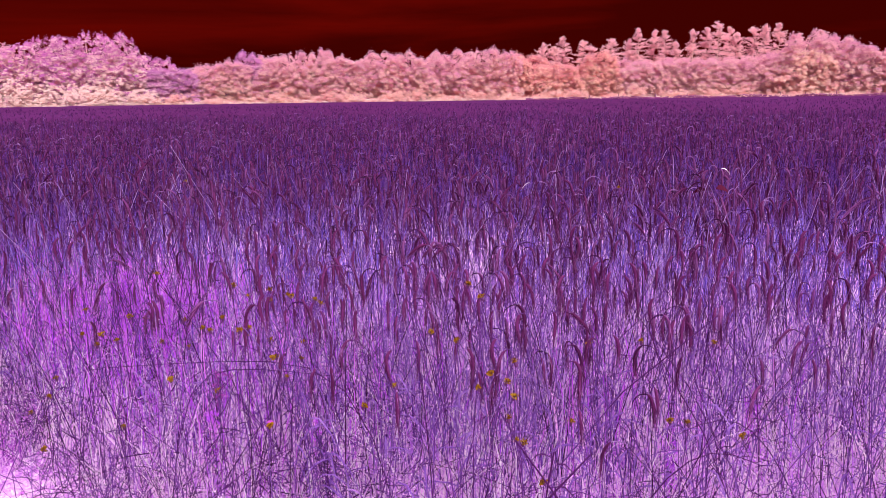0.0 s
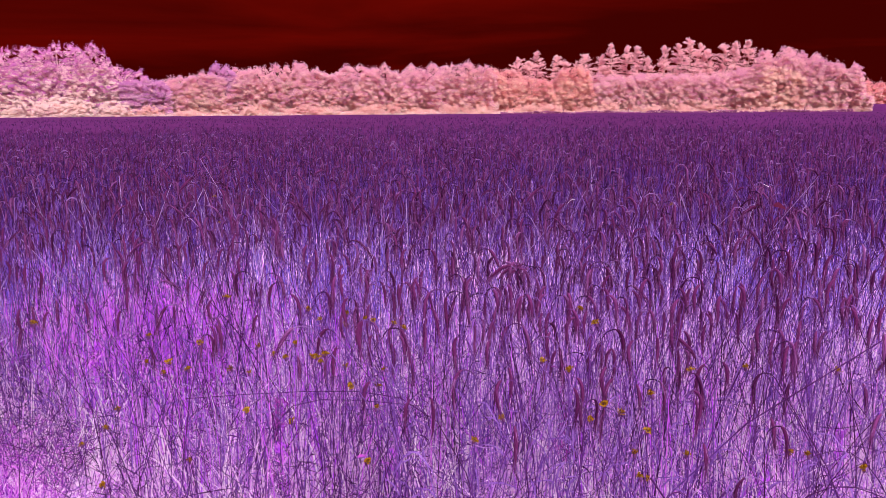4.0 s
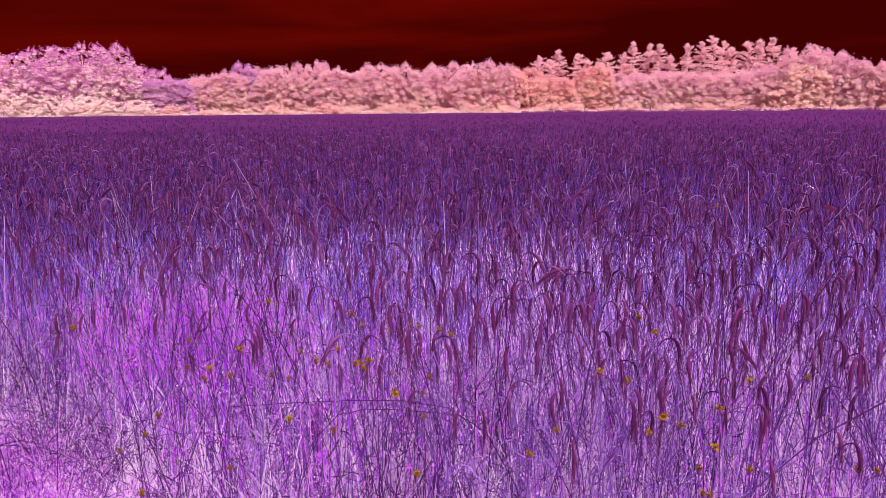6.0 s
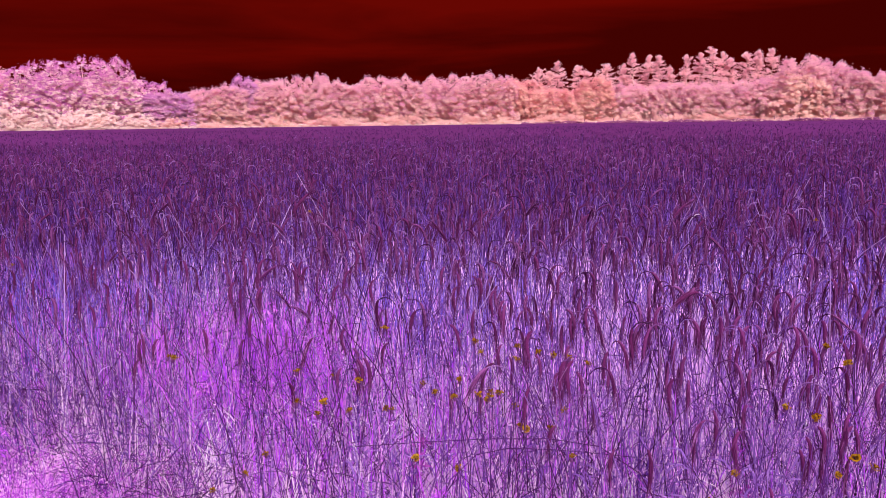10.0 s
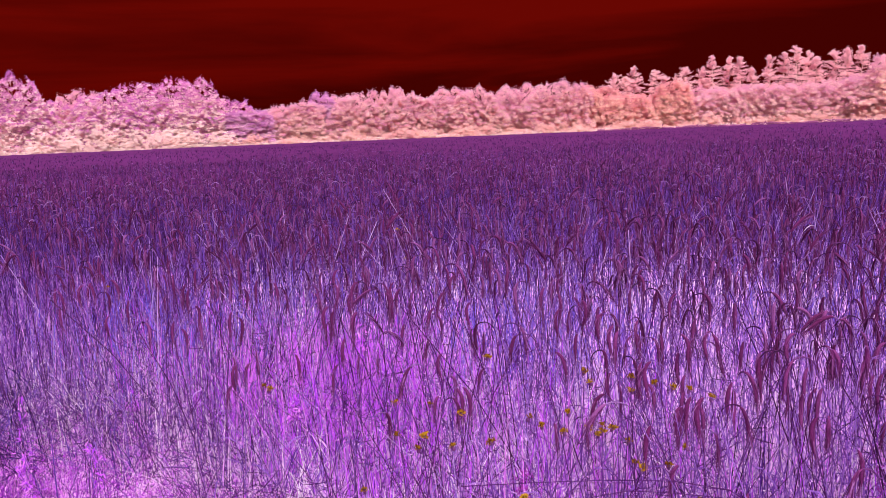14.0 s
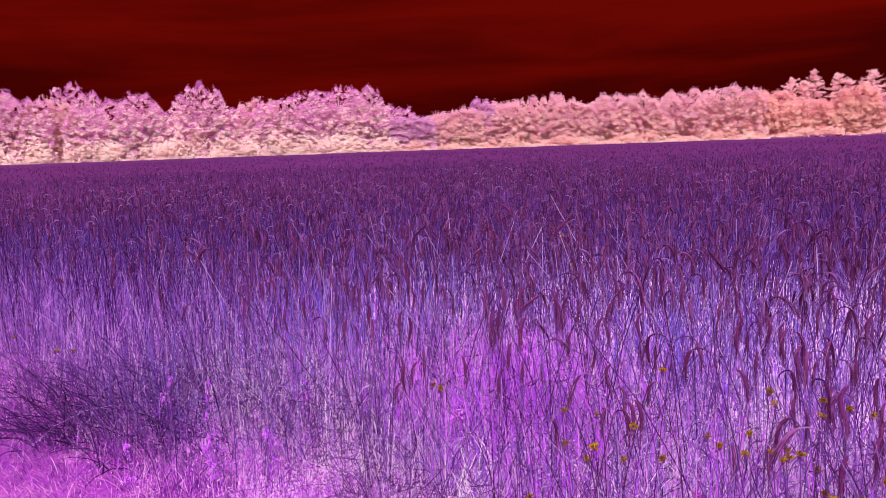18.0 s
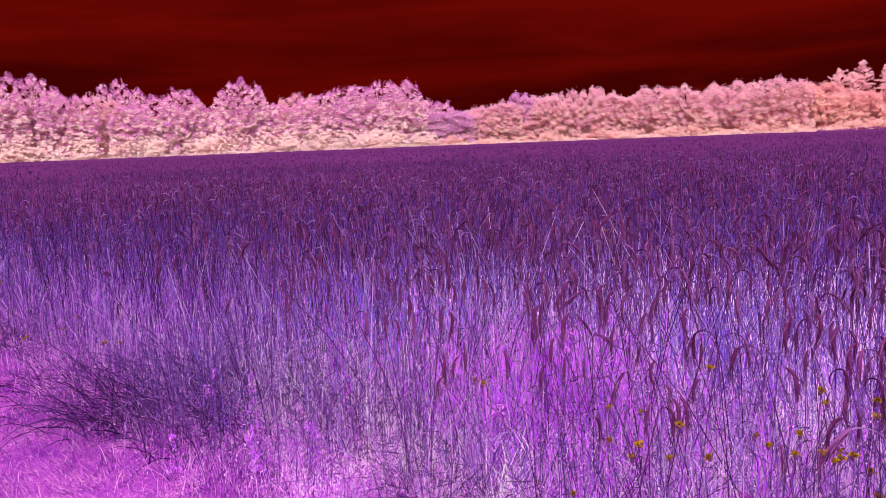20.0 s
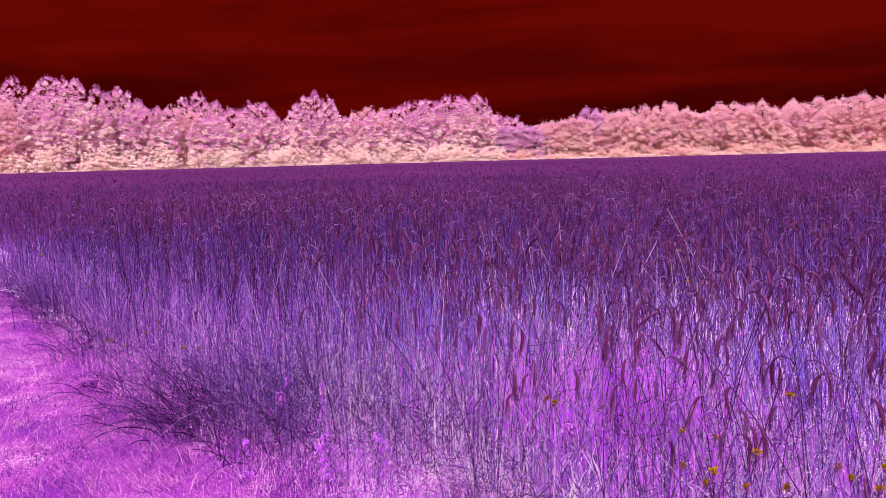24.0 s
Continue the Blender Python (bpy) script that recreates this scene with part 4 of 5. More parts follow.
def make_short_grass():
    """Mown blades that lie and stand in swaths, thicker where the camera comes near."""
    b, r = Build(), np.random.default_rng(61)
    n = 80000
    x = -9.2 + 6.9 * r.random(n) ** 0.7
    depth = r.random(n) ** 1.15 * 2.9 - 0.12
    y = field_edge(x) + 0.05 + ragged(x) - depth
    ground = verge_height(x, y, np.maximum(depth, 0))
    comb = 2.6 + 0.9 * lumps(x, y, 0.9)
    az = np.where(r.random(n) < 0.6, comb + r.normal(0, 0.5, n), r.uniform(0, 2 * np.pi, n))
    size = r.uniform(0.018, 0.055, n) * (1 + 0.4 * (lumps(x, y, 2.5) > 0.2))
    f = np.array([0, 0.5, 1.0])[None]
    u = size[:, None] * f**1.5 * r.uniform(0.4, 1.3, (n, 1))
    z = ground[:, None] - 0.004 + size[:, None] * f * r.uniform(0.12, 0.7, (n, 1))
    path = np.stack([x[:, None] + np.cos(az)[:, None] * u, y[:, None] + np.sin(az)[:, None] * u, z], -1)
    ribbons(b, path, np.array([[0.0034, 0.0030, 0.0006]]) * r.uniform(0.5, 1.4, (n, 1)), np.stack([-np.sin(az), np.cos(az), 0 * az], -1))
    return thing("short_grass", "short magenta grass blades of the mown strip", "grass", kind="stuff", data=b.mesh("short_grass", [M_SHORT]))


make_short_grass()


def make_wild_leaves():
    """Small leaves and grass tips of every violet that hide the ground where verge and crop meet."""
    b, r = Build(), np.random.default_rng(59)
    n = 25000
    x = r.uniform(-8.0, -1.9, n)
    y = field_edge(x) + r.normal(0.45, 0.34, n)
    flat_leaves(b, np.stack([x, y, r.random(n) ** 1.6 * 0.16 + 0.03], -1), r.uniform(0.0022, 0.0052, n), r, long=2.4, face=LIGHTWARD)
    p = np.stack([r.uniform(-6.5, -1.9, 9000), np.zeros(9000)], -1)
    p[:, 1] = field_edge(p[:, 0]) + r.normal(0.15, 0.28, 9000)
    shoots(b, p, r.uniform(0.05, 0.20, 9000), 0.6, 0.0028, r)
    return thing("wild_leaves", "small magenta and violet leaves between verge and crop", "undergrowth", kind="stuff", data=b.mesh("wild_leaves", [M_WILD]))


make_wild_leaves()


def make_edge_grass():
    """Fine wild grass, bent every way, that fills the foot of the crop's edge."""
    b, r = Build(), np.random.default_rng(31)
    x = np.concatenate([r.uniform(-4.6, -1.0, 155), r.uniform(-1.2, 2.8, 110), r.uniform(-12, -4.4, 200)])
    y = field_edge(x) + r.random(len(x)) ** 1.2 * (0.55 + 1.25 * late(x)) - 0.04
    for cx, cy in zip(x, y):
        blades(b, 9, r, 0.13, r.uniform(0.3, 0.85), r.uniform(0.35, 1.0), r.uniform(0.0024, 0.0046), centre=(cx, cy), swing=9.0)
    return thing("edge_grass", "fine tangled purple grass at the foot of the crop", "grass", kind="stuff", data=b.mesh("edge_grass", [M_EDGE]))


def make_undergrowth():
    """Leaves and litter low among the stems, pale to paint the shade there."""
    b = Build()
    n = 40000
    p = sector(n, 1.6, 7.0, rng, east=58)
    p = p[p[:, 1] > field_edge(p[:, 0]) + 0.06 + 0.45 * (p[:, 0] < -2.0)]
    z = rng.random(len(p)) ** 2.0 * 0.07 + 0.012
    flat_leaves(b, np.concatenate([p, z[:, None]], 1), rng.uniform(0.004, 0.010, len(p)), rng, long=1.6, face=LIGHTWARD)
    return thing("undergrowth", "pale lilac leaves and litter painting shade between the rye stems", "undergrowth", kind="stuff", data=b.mesh("undergrowth", [M_LITTER]))


def make_violet_shoots():
    """Bright violet green-stage shoots that grow in loose drifts among the ripe stalks."""
    b, r = Build(), np.random.default_rng(41)
    drifts = ((-1.9, 4.75, 0.34, 1500), (-1.5, 3.9, 0.35, 260), (-2.9, 5.0, 0.4, 160), (-0.6, 3.5, 0.4, 160), (-3.0, 6.0, 0.4, 160), (-1.5, 3.5, 0.4, 120), (-0.9, 4.4, 0.5, 120), (-3.3, 5.2, 0.5, 200), (0.9, 3.2, 0.4, 120), (-2.2, 5.6, 0.5, 200))
    p = np.concatenate([r.normal((x, y), wide, (n, 2)) for x, y, wide, n in drifts])
    p = p[p[:, 1] > field_edge(p[:, 0]) + late(p[:, 0]) + 0.45]
    shoots(b, p, r.uniform(0.18, 0.76, len(p)), 0.20, 0.0036, r)
    return thing("violet_shoots", "bright violet shoots in drifts between the rye stalks", "rye shoots", kind="stuff", data=b.mesh("violet_shoots", [M_WEED]))


def make_blue_shoots():
    """Bluish blades in loose patches further in."""
    b, r = Build(), np.random.default_rng(42)
    patches = ((0.3, 10.2), (2.1, 6.1), (1.2, 6.4), (-1.2, 6.9), (2.8, 5.2), (3.2, 7.0), (2.3, 6.2), (-0.8, 5.6), (-3.1, 5.6), (-2.8, 7.0), (-3.9, 6.2))
    p = np.concatenate([r.normal(at, 0.08 * at[1], (210, 2)) for at in patches])
    p = p[p[:, 1] > field_edge(p[:, 0]) + 0.4]
    shoots(b, p, r.uniform(0.3, 0.85, len(p)), 0.24, 0.0045, r)
    return thing("blue_shoots", "bluish shoots in loose patches within the rye", "rye shoots", kind="stuff", data=b.mesh("blue_shoots", [M_BLUE]))


make_blue_shoots()


def make_tangle():
    """Curled twigs, tendrils and dead leaf tips that tangle at the foot of the crop's edge."""
    b, r = Build(), np.random.default_rng(43)
    n = 14000
    x = np.where(r.random(n) < 0.80, r.uniform(-3.6, -0.1, n), r.uniform(-0.4, 2.8, n))
    deep = r.random(n) * np.where(x < -0.6, 2.2, 1.5)
    y = field_edge(x) + 0.05 + 0.6 * late(x) + deep
    z = r.random(n) ** 1.15 * (0.30 + 0.26 * np.clip(deep, 0, 1)) + 0.02
    keep = r.random(n) < 0.45 + 0.75 * (lumps(x, y, 2.2) > -0.1)
    x, y, z = x[keep], y[keep], z[keep]
    n = len(x)
    way = unit(r.normal(size=(n, 3)) * np.array([1, 0.7, 0.75]))
    curl = np.cross(way, unit(r.normal(size=(n, 3))))
    length = r.uniform(0.04, 0.16, n)[:, None]
    s = np.linspace(-0.5, 0.5, 4)
    path = np.stack([x, y, z], -1)[:, None] + way[:, None] * (length * s[None])[..., None] + curl[:, None] * (length * r.uniform(0.2, 1.3, (n, 1)) * s[None] ** 2)[..., None]
    path[..., 2] = np.maximum(path[..., 2], 0.006)
    ribbons(b, path, np.array([[0.0016, 0.0042, 0.0036, 0.0008]]) * r.uniform(0.5, 1.3, (n, 1)), unit(r.normal(size=(n, 3))))
    return thing("tangled_twigs", "curled dark twigs and leaf tips tangled at the crop's foot", "undergrowth", kind="stuff", data=b.mesh("tangled_twigs", [M_EDGE]))


def make_leaning_straw():
    """Thin dark straws that lean and cross in front of the crop."""
    b, r = Build(), np.random.default_rng(47)
    n = 1000
    x = r.uniform(-4.2, 3.0, n)
    y = field_edge(x) + 0.12 + late(x) * 0.5 + r.random(n) ** 1.3 * 1.6
    az, lean, size = np.where(r.random(n) < 0.5, 0.0, np.pi) + r.normal(-0.3, 0.6, n), np.abs(r.normal(0.42, 0.36, n)), r.uniform(0.35, 1.05, n)
    s = np.linspace(0, 1, 5)[None]
    ang = lean[:, None] * (0.7 + 0.7 * s)
    u = np.concatenate([np.zeros((n, 1)), np.cumsum(np.sin(ang[:, 1:]) * size[:, None] / 4, 1)], 1)
    z = np.concatenate([np.zeros((n, 1)), np.cumsum(np.cos(ang[:, 1:]) * size[:, None] / 4, 1)], 1)
    path = np.stack([x[:, None] + np.cos(az)[:, None] * u, y[:, None] + np.sin(az)[:, None] * u, np.maximum(z, 0.01)], -1)
    tubes(b, path, np.linspace(1.2, 0.6, 5)[None] * r.uniform(0.0009, 0.0018, (n, 1)), 3)
    return thing("leaning_straw", "thin dark straws leaning across the crop's edge", "straw", kind="stuff", data=b.mesh("leaning_straw", [M_STRAW]))


def make_gap_crumbs():
    """Crumbs added everywhere between the stems of the edge, for grain and for shaded gaps painted pale."""
    b, r = Build(), np.random.default_rng(53)
    p = sector(250000, 1.4, 6.5, r, east=58)
    inside = p[:, 1] - field_edge(p[:, 0])
    keep = (inside > 0.02 + 0.5 * (p[:, 0] < -2.0)) & (r.random(len(p)) < np.where(p[:, 0] < -1.6, 0.45, 1.0) * np.exp(-inside / 1.7))
    p = p[keep]
    deep = np.clip(p[:, 1] - field_edge(p[:, 0]), 0, 1)
    z = r.random(len(p)) ** 1.3 * (0.22 + 0.42 * deep) + 0.012
    flat_leaves(b, np.concatenate([p, z[:, None]], 1), r.uniform(0.0014, 0.0038, len(p)), r, long=1.5, face=LIGHTWARD)
    return thing("chaff", "added crumbs, mostly pale, painting grain and shaded gaps between rye stems", "chaff", kind="stuff", data=b.mesh("chaff", [M_GAP_CRUMB]))


make_gap_crumbs()
make_leaning_straw()
make_violet_shoots()
make_tangle()


def make_seed_heads():
    b = Build()
    n = 420
    p = sector(n, 1.8, 6.5, rng)
    p = p[p[:, 1] > field_edge(p[:, 0]) + 0.05]
    z = rng.uniform(0.25, 0.95, len(p))
    flat_leaves(b, np.concatenate([p, z[:, None]], 1), rng.uniform(0.0012, 0.0026, len(p)), rng, long=1.0)
    return thing("seed_heads", "tiny whitish seed heads among the rye stems", "seed heads", kind="stuff", data=b.mesh("seed_heads", [M_SPECK]))


make_edge_grass()
make_undergrowth()
make_seed_heads()


def weed(x, y, height, seed, name="violet_weed", label="bright violet leafy weed at the foot of the rye", foliage=M_WEED):
    r = np.random.default_rng(seed)
    ob = thing(name, label, "weed", "weeds among the rye", at=(x, y, 0))
    stalk, leaf = Build(), Build()
    path = limb_path((0, 0, -0.01), (r.normal(0, 0.04), r.normal(0, 0.04), height), 0, r, 6)
    path[1:-1, :2] = path[1:-1, :2] * 0.15
    tubes(stalk, path[None], np.linspace(0.0030, 0.0012, 6)[None], 5)
    n = 150
    at = r.random(n) ** 0.8
    centre = np.stack([np.interp(at, np.linspace(0, 1, 6), path[:, k]) for k in range(3)], -1)
    out = r.normal(size=(n, 3)) * np.array([1, 1, 0.5]) * (height * 0.11 * (1.08 - at))[:, None]
    flat_leaves(leaf, np.maximum(centre + out, (-9, -9, 0.01)), r.uniform(0.004, 0.009, n) * (0.6 + height), r, long=2.4, lift=0.9)
    part("stem", stalk, M_STEM, ob)
    part("leaves", leaf, foliage, ob)


WEEDS = [(-3.77, 4.38, 0.4), (-3.30, 4.09, 0.28), (-3.14, 3.85, 0.26), (-3.59, 3.82, 0.24), (-3.24, 3.95, 0.24), (-3.04, 4.64, 0.36), (-2.83, 3.85, 0.28), (-2.0, 4.1, 0.5), (-1.7, 4.3, 0.55), (-2.1, 4.5, 0.55), (-0.5, 3.1, 0.34), (0.9, 3.0, 0.34), (-0.9, 3.05, 0.34), (1.3, 3.2, 0.36)]
for n, (x, y, height) in enumerate(WEEDS):
    weed(x, y, height, 800 + n)
for n, (x, y, height) in enumerate(((-0.98, 3.4, 0.45), (0.2, 3.3, 0.5))):
    weed(x, y, height, 900 + n, "pink_weed", "hot pink broad-leaved weed among the rye", M_PINK)


# ---- cornflowers ----
def cornflower(height, r):
    ob = thing("cornflower", "ochre yellow cornflower with fringed petals among the rye", "flower", "cornflowers along the crop's edge")
    stem, calyx, head = Build(), Build(), Build()
    lean = r.normal(0, 0.05, 2)
    path = limb_path((lean[0], lean[1], -height), (0, 0, -0.012), 0, r, 5)
    path[1:-1] = path[1:-1] * np.array([0.3, 0.3, 1.0])
    tubes(stem, path[None], np.linspace(0.0020, 0.0012, 5)[None], 4)
    tubes(calyx, np.array([[(0, 0, -0.014), (0, 0, -0.010), (0, 0, -0.004), (0, 0, 0.002)]]), np.array([[0.0015, 0.0050, 0.0055, 0.0040]]), 7)
    part("stem", stem, M_EDGE, ob)
    part("calyx", calyx, M_CALYX, ob)
    for n in range(9):
        a = n * 2 * math.pi / 9 + r.uniform(-0.35, 0.35)
        reach, rise = r.uniform(0.007, 0.016), r.uniform(-0.002, 0.009)
        out, side = np.array([math.cos(a), math.sin(a), 0]), np.array([-math.sin(a), math.cos(a), 0])
        neck, mouth = out * 0.004, out * reach * 0.6 + np.array([0, 0, rise * 0.7])
        verts = [neck - side * 0.001, neck + side * 0.001, mouth + side * 0.004, mouth - side * 0.004]
        for k in (-1.0, -0.35, 0.35, 1.0):
            verts.append(out * reach + side * 0.0046 * k + np.array([0, 0, rise + 0.002 * (1 - abs(k))]))
        head = Build()
        head.add(verts, [(0, 1, 2, 3)], [(3, 4, 5), (3, 5, 2), (2, 5, 6), (2, 6, 7)])
        part("petal", head, M_PETAL, ob)
    florets = Build()
    centre = np.stack([r.normal(0, 0.0038, 14), r.normal(0, 0.0038, 14), r.uniform(0.003, 0.012, 14)], -1)
    flat_leaves(florets, centre, np.full(14, 0.0042), r, long=1.2, lift=1.0)
    part("centre", florets, M_PETAL, ob, "darker ochre centre")
    return ob


BLOOMS = [(-1.37, 2.98, 0.73), (-1.19, 2.87, 0.74), (-1.57, 3.07, 0.45), (-1.72, 3.2, 0.33), (-1.23, 2.95, 0.37), (0.09, 2.55, 1.01), (0.13, 2.51, 0.98), (0.71, 2.78, 0.74), (0.53, 2.8, 0.73), (0.21, 2.22, 0.76), (0.21, 2.2, 0.87), (0.23, 2.34, 0.57), (0.25, 2.35, 0.56), (0.2, 2.3, 0.66), (-0.24, 2.41, 0.66), (-0.54, 2.71, 0.65), (-0.99, 2.83, 0.6), (-1.09, 3.35, 0.56), (-0.97, 2.96, 0.79), (-0.77, 3.16, 0.83), (-1.32, 3.48, 0.65), (-1.82, 3.13, 0.84)]
BLOOMS_MORE = [(0.30, 2.25, 0.48), (-1.74, 2.95, 0.89), (-1.17, 2.95, 0.81), (-0.87, 2.95, 0.75), (-0.76, 2.95, 0.75), (-0.73, 2.95, 0.76), (-0.56, 2.95, 0.88), (-0.45, 2.95, 0.85), (-0.64, 2.95, 0.64), (-0.52, 2.95, 0.7), (-1.3, 2.95, 0.7), (-1.28, 2.95, 0.74), (-1.47, 2.95, 0.57), (-1.55, 2.95, 0.28), (-0.86, 2.95, 0.51), (-0.03, 2.5, 0.87), (0.05, 2.5, 0.84), (0.12, 2.5, 0.68), (0.21, 2.5, 0.7), (0.16, 2.5, 0.73), (-0.15, 2.5, 0.69), (0.42, 2.5, 0.56), (0.74, 2.5, 0.56), (0.8, 2.5, 0.55), (0.98, 2.5, 0.5), (0.87, 2.5, 0.82), (-0.56, 2.5, 0.56)]
BLOOMS_WEST = [(-0.8, 3.05, 0.9), (-0.66, 3.05, 0.88), (-0.66, 3.05, 0.84), (-0.59, 3.05, 0.86), (-0.49, 3.05, 0.84), (-0.85, 3.05, 0.77), (-0.93, 3.05, 0.73), (-0.79, 3.05, 0.72), (-0.75, 3.05, 0.73), (-0.76, 3.05, 0.7), (-0.67, 3.05, 0.68), (-0.65, 3.05, 0.61), (-0.55, 3.05, 0.6), (-1.09, 3.05, 0.68), (-1.38, 3.05, 0.81), (-1.09, 3.05, 0.95), (-5.35, 4.59, 0.45), (-5.26, 4.54, 0.48), (-5.12, 4.7, 0.5), (-4.55, 4.43, 0.5), (-5.24, 4.65, 0.42), (-5.12, 4.84, 0.55), (-6.56, 5.11, 0.95), (-6.16, 5.18, 0.7), (-4.49, 4.39, 0.52), (-4.44, 4.45, 0.5), (-3.27, 4.9, 0.85), (-1.66, 5.2, 1.09), (1, 4.5, 1.09), (-1.59, 5, 0.95)]
r_bloom = np.random.default_rng(77)
for n, (x, y, z) in enumerate(BLOOMS + BLOOMS_MORE + BLOOMS_WEST):
    flower = cornflower(z, r_bloom)
    tilt = pose(x, y, z, r_bloom.normal(4, 16), r_bloom.normal(0, 18), r_bloom.uniform(-40, 40))
    flower.matrix_basis = tilt
    for piece in flower.children:
        if piece.name.startswith("stem"):
            piece.matrix_basis = tilt.to_3x3().inverted().to_4x4()


# ---- single stalks that stand out at the edge ----
def rye_stalk(height, r):
    ob = thing("rye_stalk", "single ripe rye stalk with a drooping bearded ear", "rye stalk", "rye stalks at the crop's edge")
    stem, ear, side, _ = stalk_paths(1, np.array([height]), r, 5, 5, 11, 0.08, 0.84)
    b = Build()
    tubes(b, stem, 0.0012 * np.linspace(1.15, 0.7, stem.shape[1])[None], 5, side)
    part("stem", b, M_STEM, ob)
    b = Build()
    tubes(b, ear, EAR_ROUGH[None] * 1.4, 6, side)
    head = part("ear", b, M_EAR, ob, "dark purple bearded ear")
    b = Build()
    add_awns(b, ear[:, 1:], side, r, 4, 0.060, 0.0013, 0)
    tagged(part("beard", b, M_AWN, head, "fine dark bristles"), kind="stuff")
    for low in (0.3, 0.55):
        b = Build()
        az = r.uniform(0, 2 * np.pi, 1)
        roots = stem[:, 0] + (stem[:, 3] - stem[:, 0]) * (low + r.uniform(0, 0.2))
        ribbons(b, blade_paths(roots, az, r.uniform(0.14, 0.24, 1), r.uniform(0.2, 1.1, 1), r), np.array([[0.004, 0.008, 0.007, 0.0045, 0.0004]]), np.stack([-np.sin(az), np.cos(az), 0 * az + 0.25], -1))
        part("leaf", b, M_LEAF, ob)
    return ob


r_edge = np.random.default_rng(99)
KINDS = 22
edge_x = np.where(r_edge.random(290) < 0.72, r_edge.uniform(-0.5, 2.4, 290), r_edge.uniform(-3.2, -0.4, 290))
edge_y = field_edge(edge_x) + 0.08 + 0.35 * (edge_x < -0.5) + r_edge.random(290) * 1.0
models = []
for n, (x, y) in enumerate(zip(edge_x, edge_y)):
    at = pose(x, y, -0.005, 0, 0, r_edge.uniform(-35, 35))
    if n < KINDS:
        stalk = rye_stalk(r_edge.uniform(0.66, 1.06), r_edge)
        stalk.matrix_basis = at
        models.append(stalk)
    else:
        copy_thing(models[n % KINDS], at)


def bent_straw(label, start, end, sag, seed, radius=0.0022, bow=0.0):
    r = np.random.default_rng(seed)
    b = Build()
    s = np.linspace(0, 1, 9)[:, None] ** (1.7 if bow else 1.0)
    p = np.array(start) * (1 - s) + np.array(end) * s
    if bow:
        p[:, 2] = start[2] + (end[2] - start[2]) * (1 - (1 - s[:, 0]) ** bow)
    p[:, 2] += sag * np.sin(np.pi * s[:, 0])
    tubes(b, p[None], np.linspace(1.1, 0.6, 9)[None] * radius, 5)
    thing("bent_straw", label, "straw", data=b.mesh("bent_straw", [M_STRAW]))


bent_straw("dark straw leaning out of the crop's edge", (-1.53, 3.27, 0.0), (-1.68, 3.16, 0.66), 0.02, 1)
bent_straw("long thin straw bent flat across the crop", (-0.15, 2.71, 0.0), (-1.16, 2.72, 0.69), 0.02, 2, 0.0020, 9.0)
bent_straw("second thin straw bent flat across the crop", (-1.01, 2.75, 0.0), (-0.37, 2.66, 0.67), 0.015, 12, 0.0018, 9.0)


# ---- odd leaves and stalks that stand out ----
def odd_leaf(label, at, length, width, surface, turn, droop, seed):
    """A broad dead or coloured leaf on a thin stalk of its own."""
    r = np.random.default_rng(seed)
    ob = thing("dry_leaf", label, "leaf", at=(at[0], at[1], 0))
    stalk, leaf = Build(), Build()
    path = limb_path((0, 0, -0.01), (0, 0, at[2]), 0, r, 5)
    path[1:-1, :2] *= 0.1
    tubes(stalk, path[None], np.linspace(0.0018, 0.0010, 5)[None], 4)
    s = np.linspace(0, 1, 6)
    spine = np.stack([np.cos(turn) * s * length, np.sin(turn) * s * length, at[2] + length * (0.5 * s - droop * s**2)], -1)
    side = np.array([-np.sin(turn) * 0.5, np.cos(turn) * 0.5, 0.85])
    ribbons(leaf, spine[None], np.array([[0.2, 0.8, 1.0, 0.85, 0.5, 0.05]]) * width, side[None])
    part("stem", stalk, M_STEM, ob)
    part("blade", leaf, surface, ob)


odd_leaf("dark red dry leaf curled above the rye", (1.486, 4.325, 1.10), 0.085, 0.034, M_RED, 0.2, 0.9, 1)
odd_leaf("dark red dry leaf curled above the rye", (1.44, 4.36, 1.09), 0.075, 0.030, M_RED, 2.8, 1.0, 2)
odd_leaf("dark red dry leaf low in the far rye edge", (-6.35, 6.42, 0.55), 0.09, 0.04, M_RED, 0.1, 0.7, 3)
odd_leaf("pale bent leaf above the ears", (1.83, 5.24, 1.12), 0.07, 0.008, M_SPECK, 0.1, 1.2, 4)
odd_leaf("pale bent leaf above the ears", (0.55, 4.9, 1.08), 0.06, 0.008, M_SPECK, 2.9, 1.3, 5)
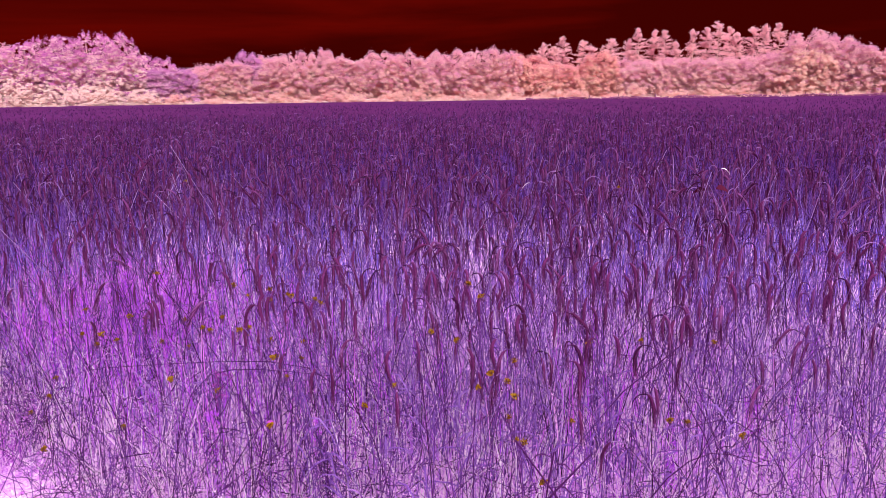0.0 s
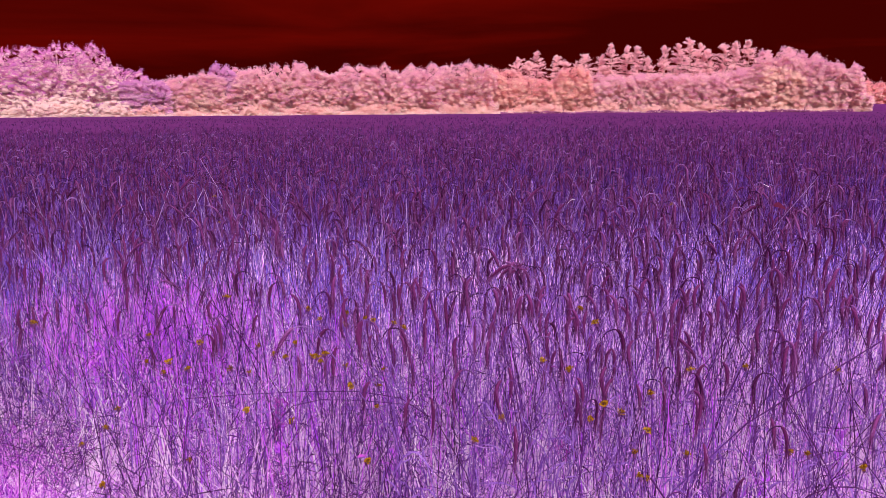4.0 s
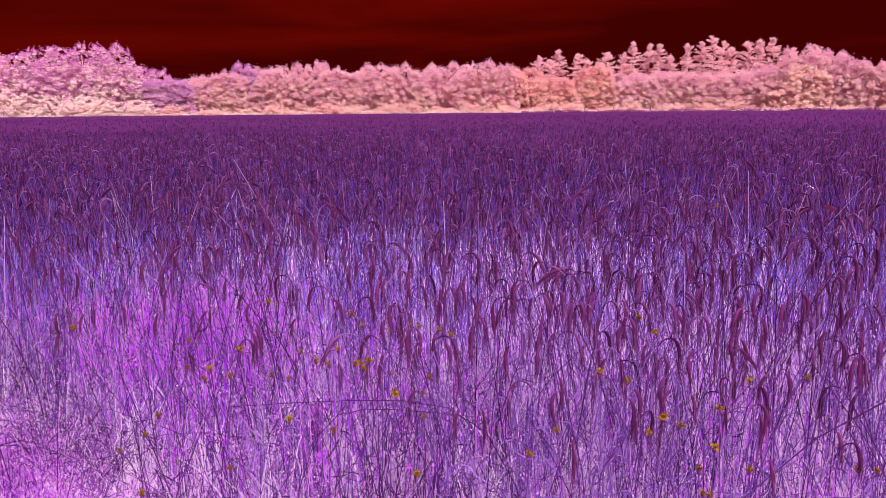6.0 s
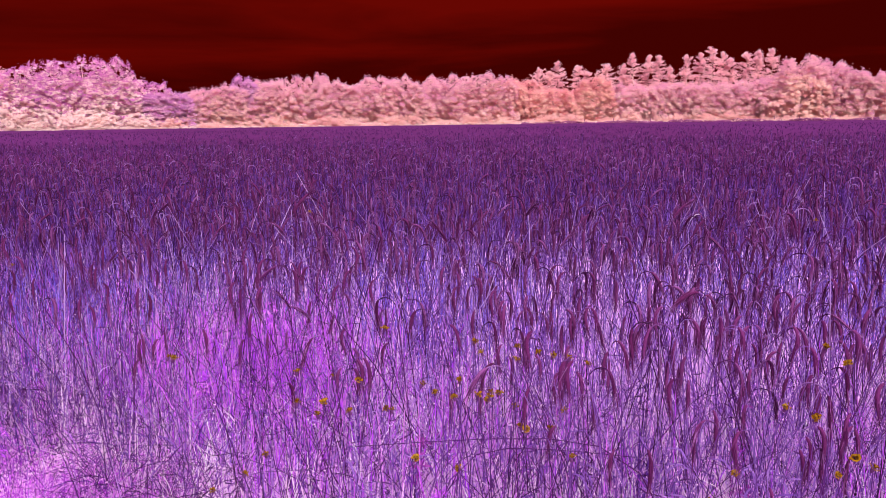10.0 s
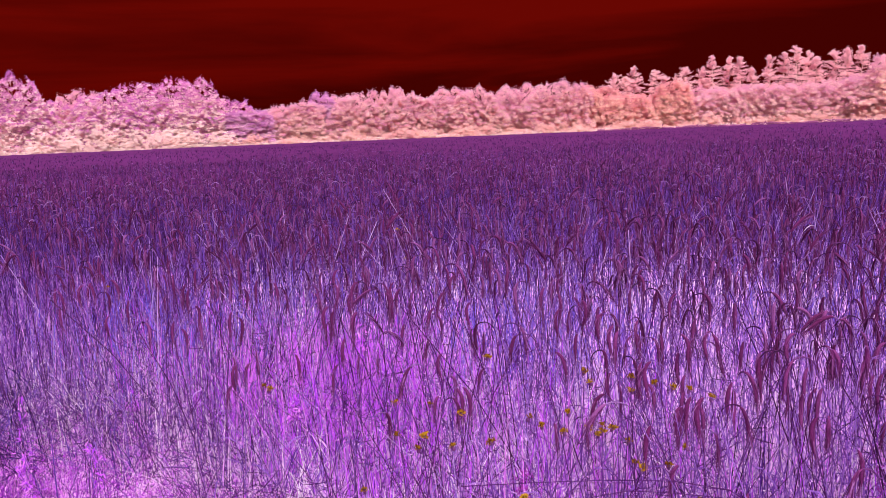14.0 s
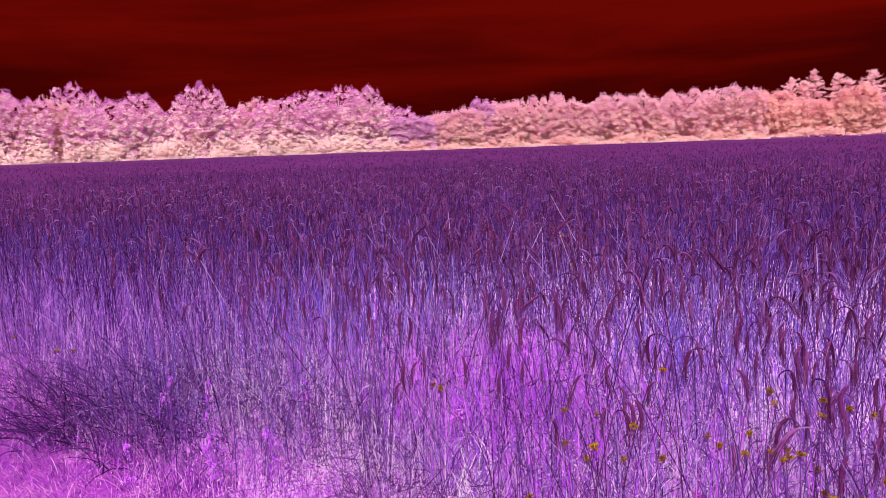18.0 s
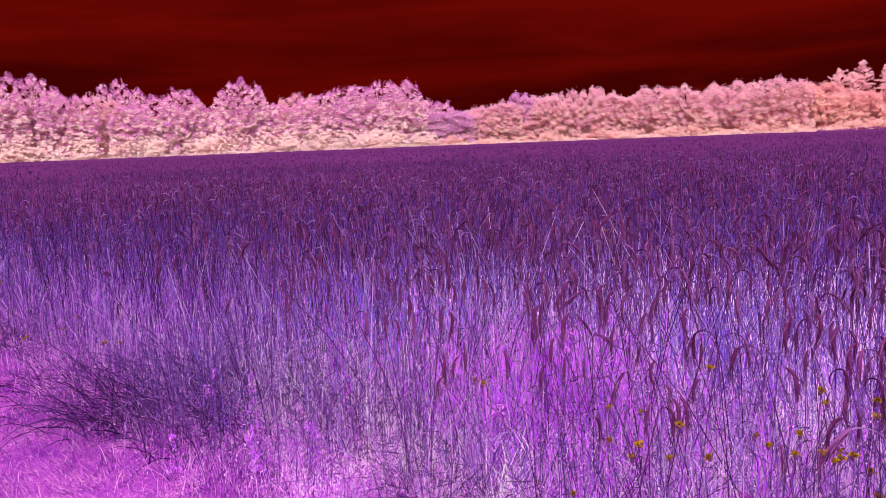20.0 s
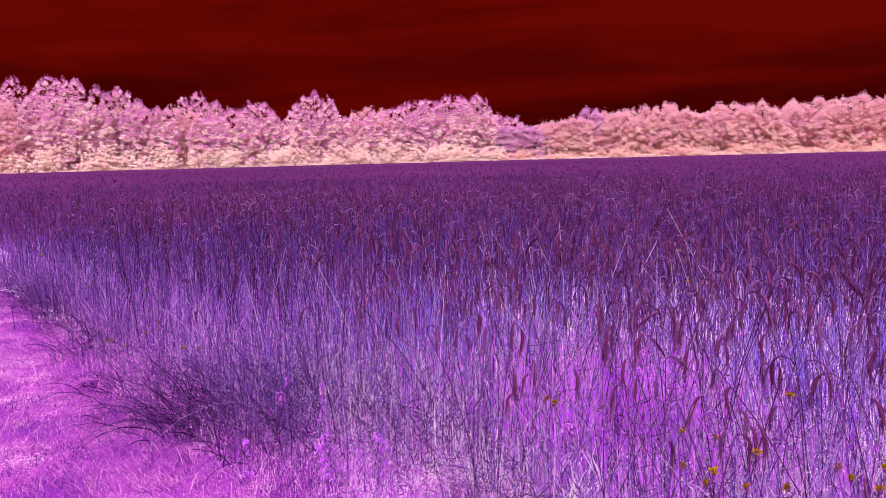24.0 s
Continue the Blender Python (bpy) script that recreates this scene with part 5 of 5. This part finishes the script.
odd_leaf("hot pink leaf among the stems", (-0.60, 2.62, 0.52), 0.03, 0.010, M_PINK, 0.4, 0.6, 6)
odd_leaf("hot pink leaf among the stems", (0.12, 3.05, 0.66), 0.03, 0.010, M_PINK, 2.6, 0.5, 7)
def dry_weed(x, y, height, seed):
    """A dead weed: crossing dark stalks and a few hanging leaves."""
    r = np.random.default_rng(seed)
    ob = thing("dry_weed", "dark dry weed with crossing stalks and hanging leaves", "weed", at=(x, y, 0))
    for side, reach in ((-1, 0.10), (1, 0.12), (0.25, 0.05)):
        b = Build()
        path = limb_path((-3.4 * side * reach, 0, -0.01), (side * reach, 0.02 * side, height * r.uniform(0.92, 1.05)), 0, r, 6)
        path[1:-1] = np.linspace(path[0], path[-1], 6)[1:-1] + r.normal(0, 0.006, (4, 3))
        tubes(b, path[None], np.linspace(0.0040, 0.0026, 6)[None], 5)
        part("stalk", b, M_STRAW, ob)
        for low in (0.55, 0.75, 0.9):
            b = Build()
            az = np.array([r.uniform(0, 6.28)])
            ribbons(b, blade_paths((path[0] + (path[-1] - path[0]) * low)[None], az, np.array([0.10]), r.uniform(-0.2, 0.9, 1), r), np.array([[0.002, 0.0045, 0.005, 0.003, 0.0005]]), np.stack([-np.sin(az) * 0.6, np.cos(az) * 0.6, 0 * az + 0.7], -1))
            part("leaf", b, M_STRAW, ob)


dry_weed(0.31, 2.20, 0.63, 5)
bent_straw("long thin straw arched over the crop's edge", (0.55, 2.55, 0.0), (1.05, 2.40, 0.42), 0.22, 5)
bent_straw("long thin straw arched over the crop's edge", (1.35, 2.75, 0.0), (0.80, 2.55, 0.50), 0.20, 6)
bent_straw("long thin straw leaning out of the wild grass", (-2.75, 4.0, 0.0), (-2.25, 4.1, 0.72), 0.03, 7)
bent_straw("long thin straw leaning out of the wild grass", (-3.5, 4.25, 0.0), (-2.7, 4.5, 0.62), 0.04, 8)
bent_straw("long thin straw leaning out of the wild grass", (-3.2, 4.0, 0.0), (-3.75, 4.5, 0.66), 0.04, 9)
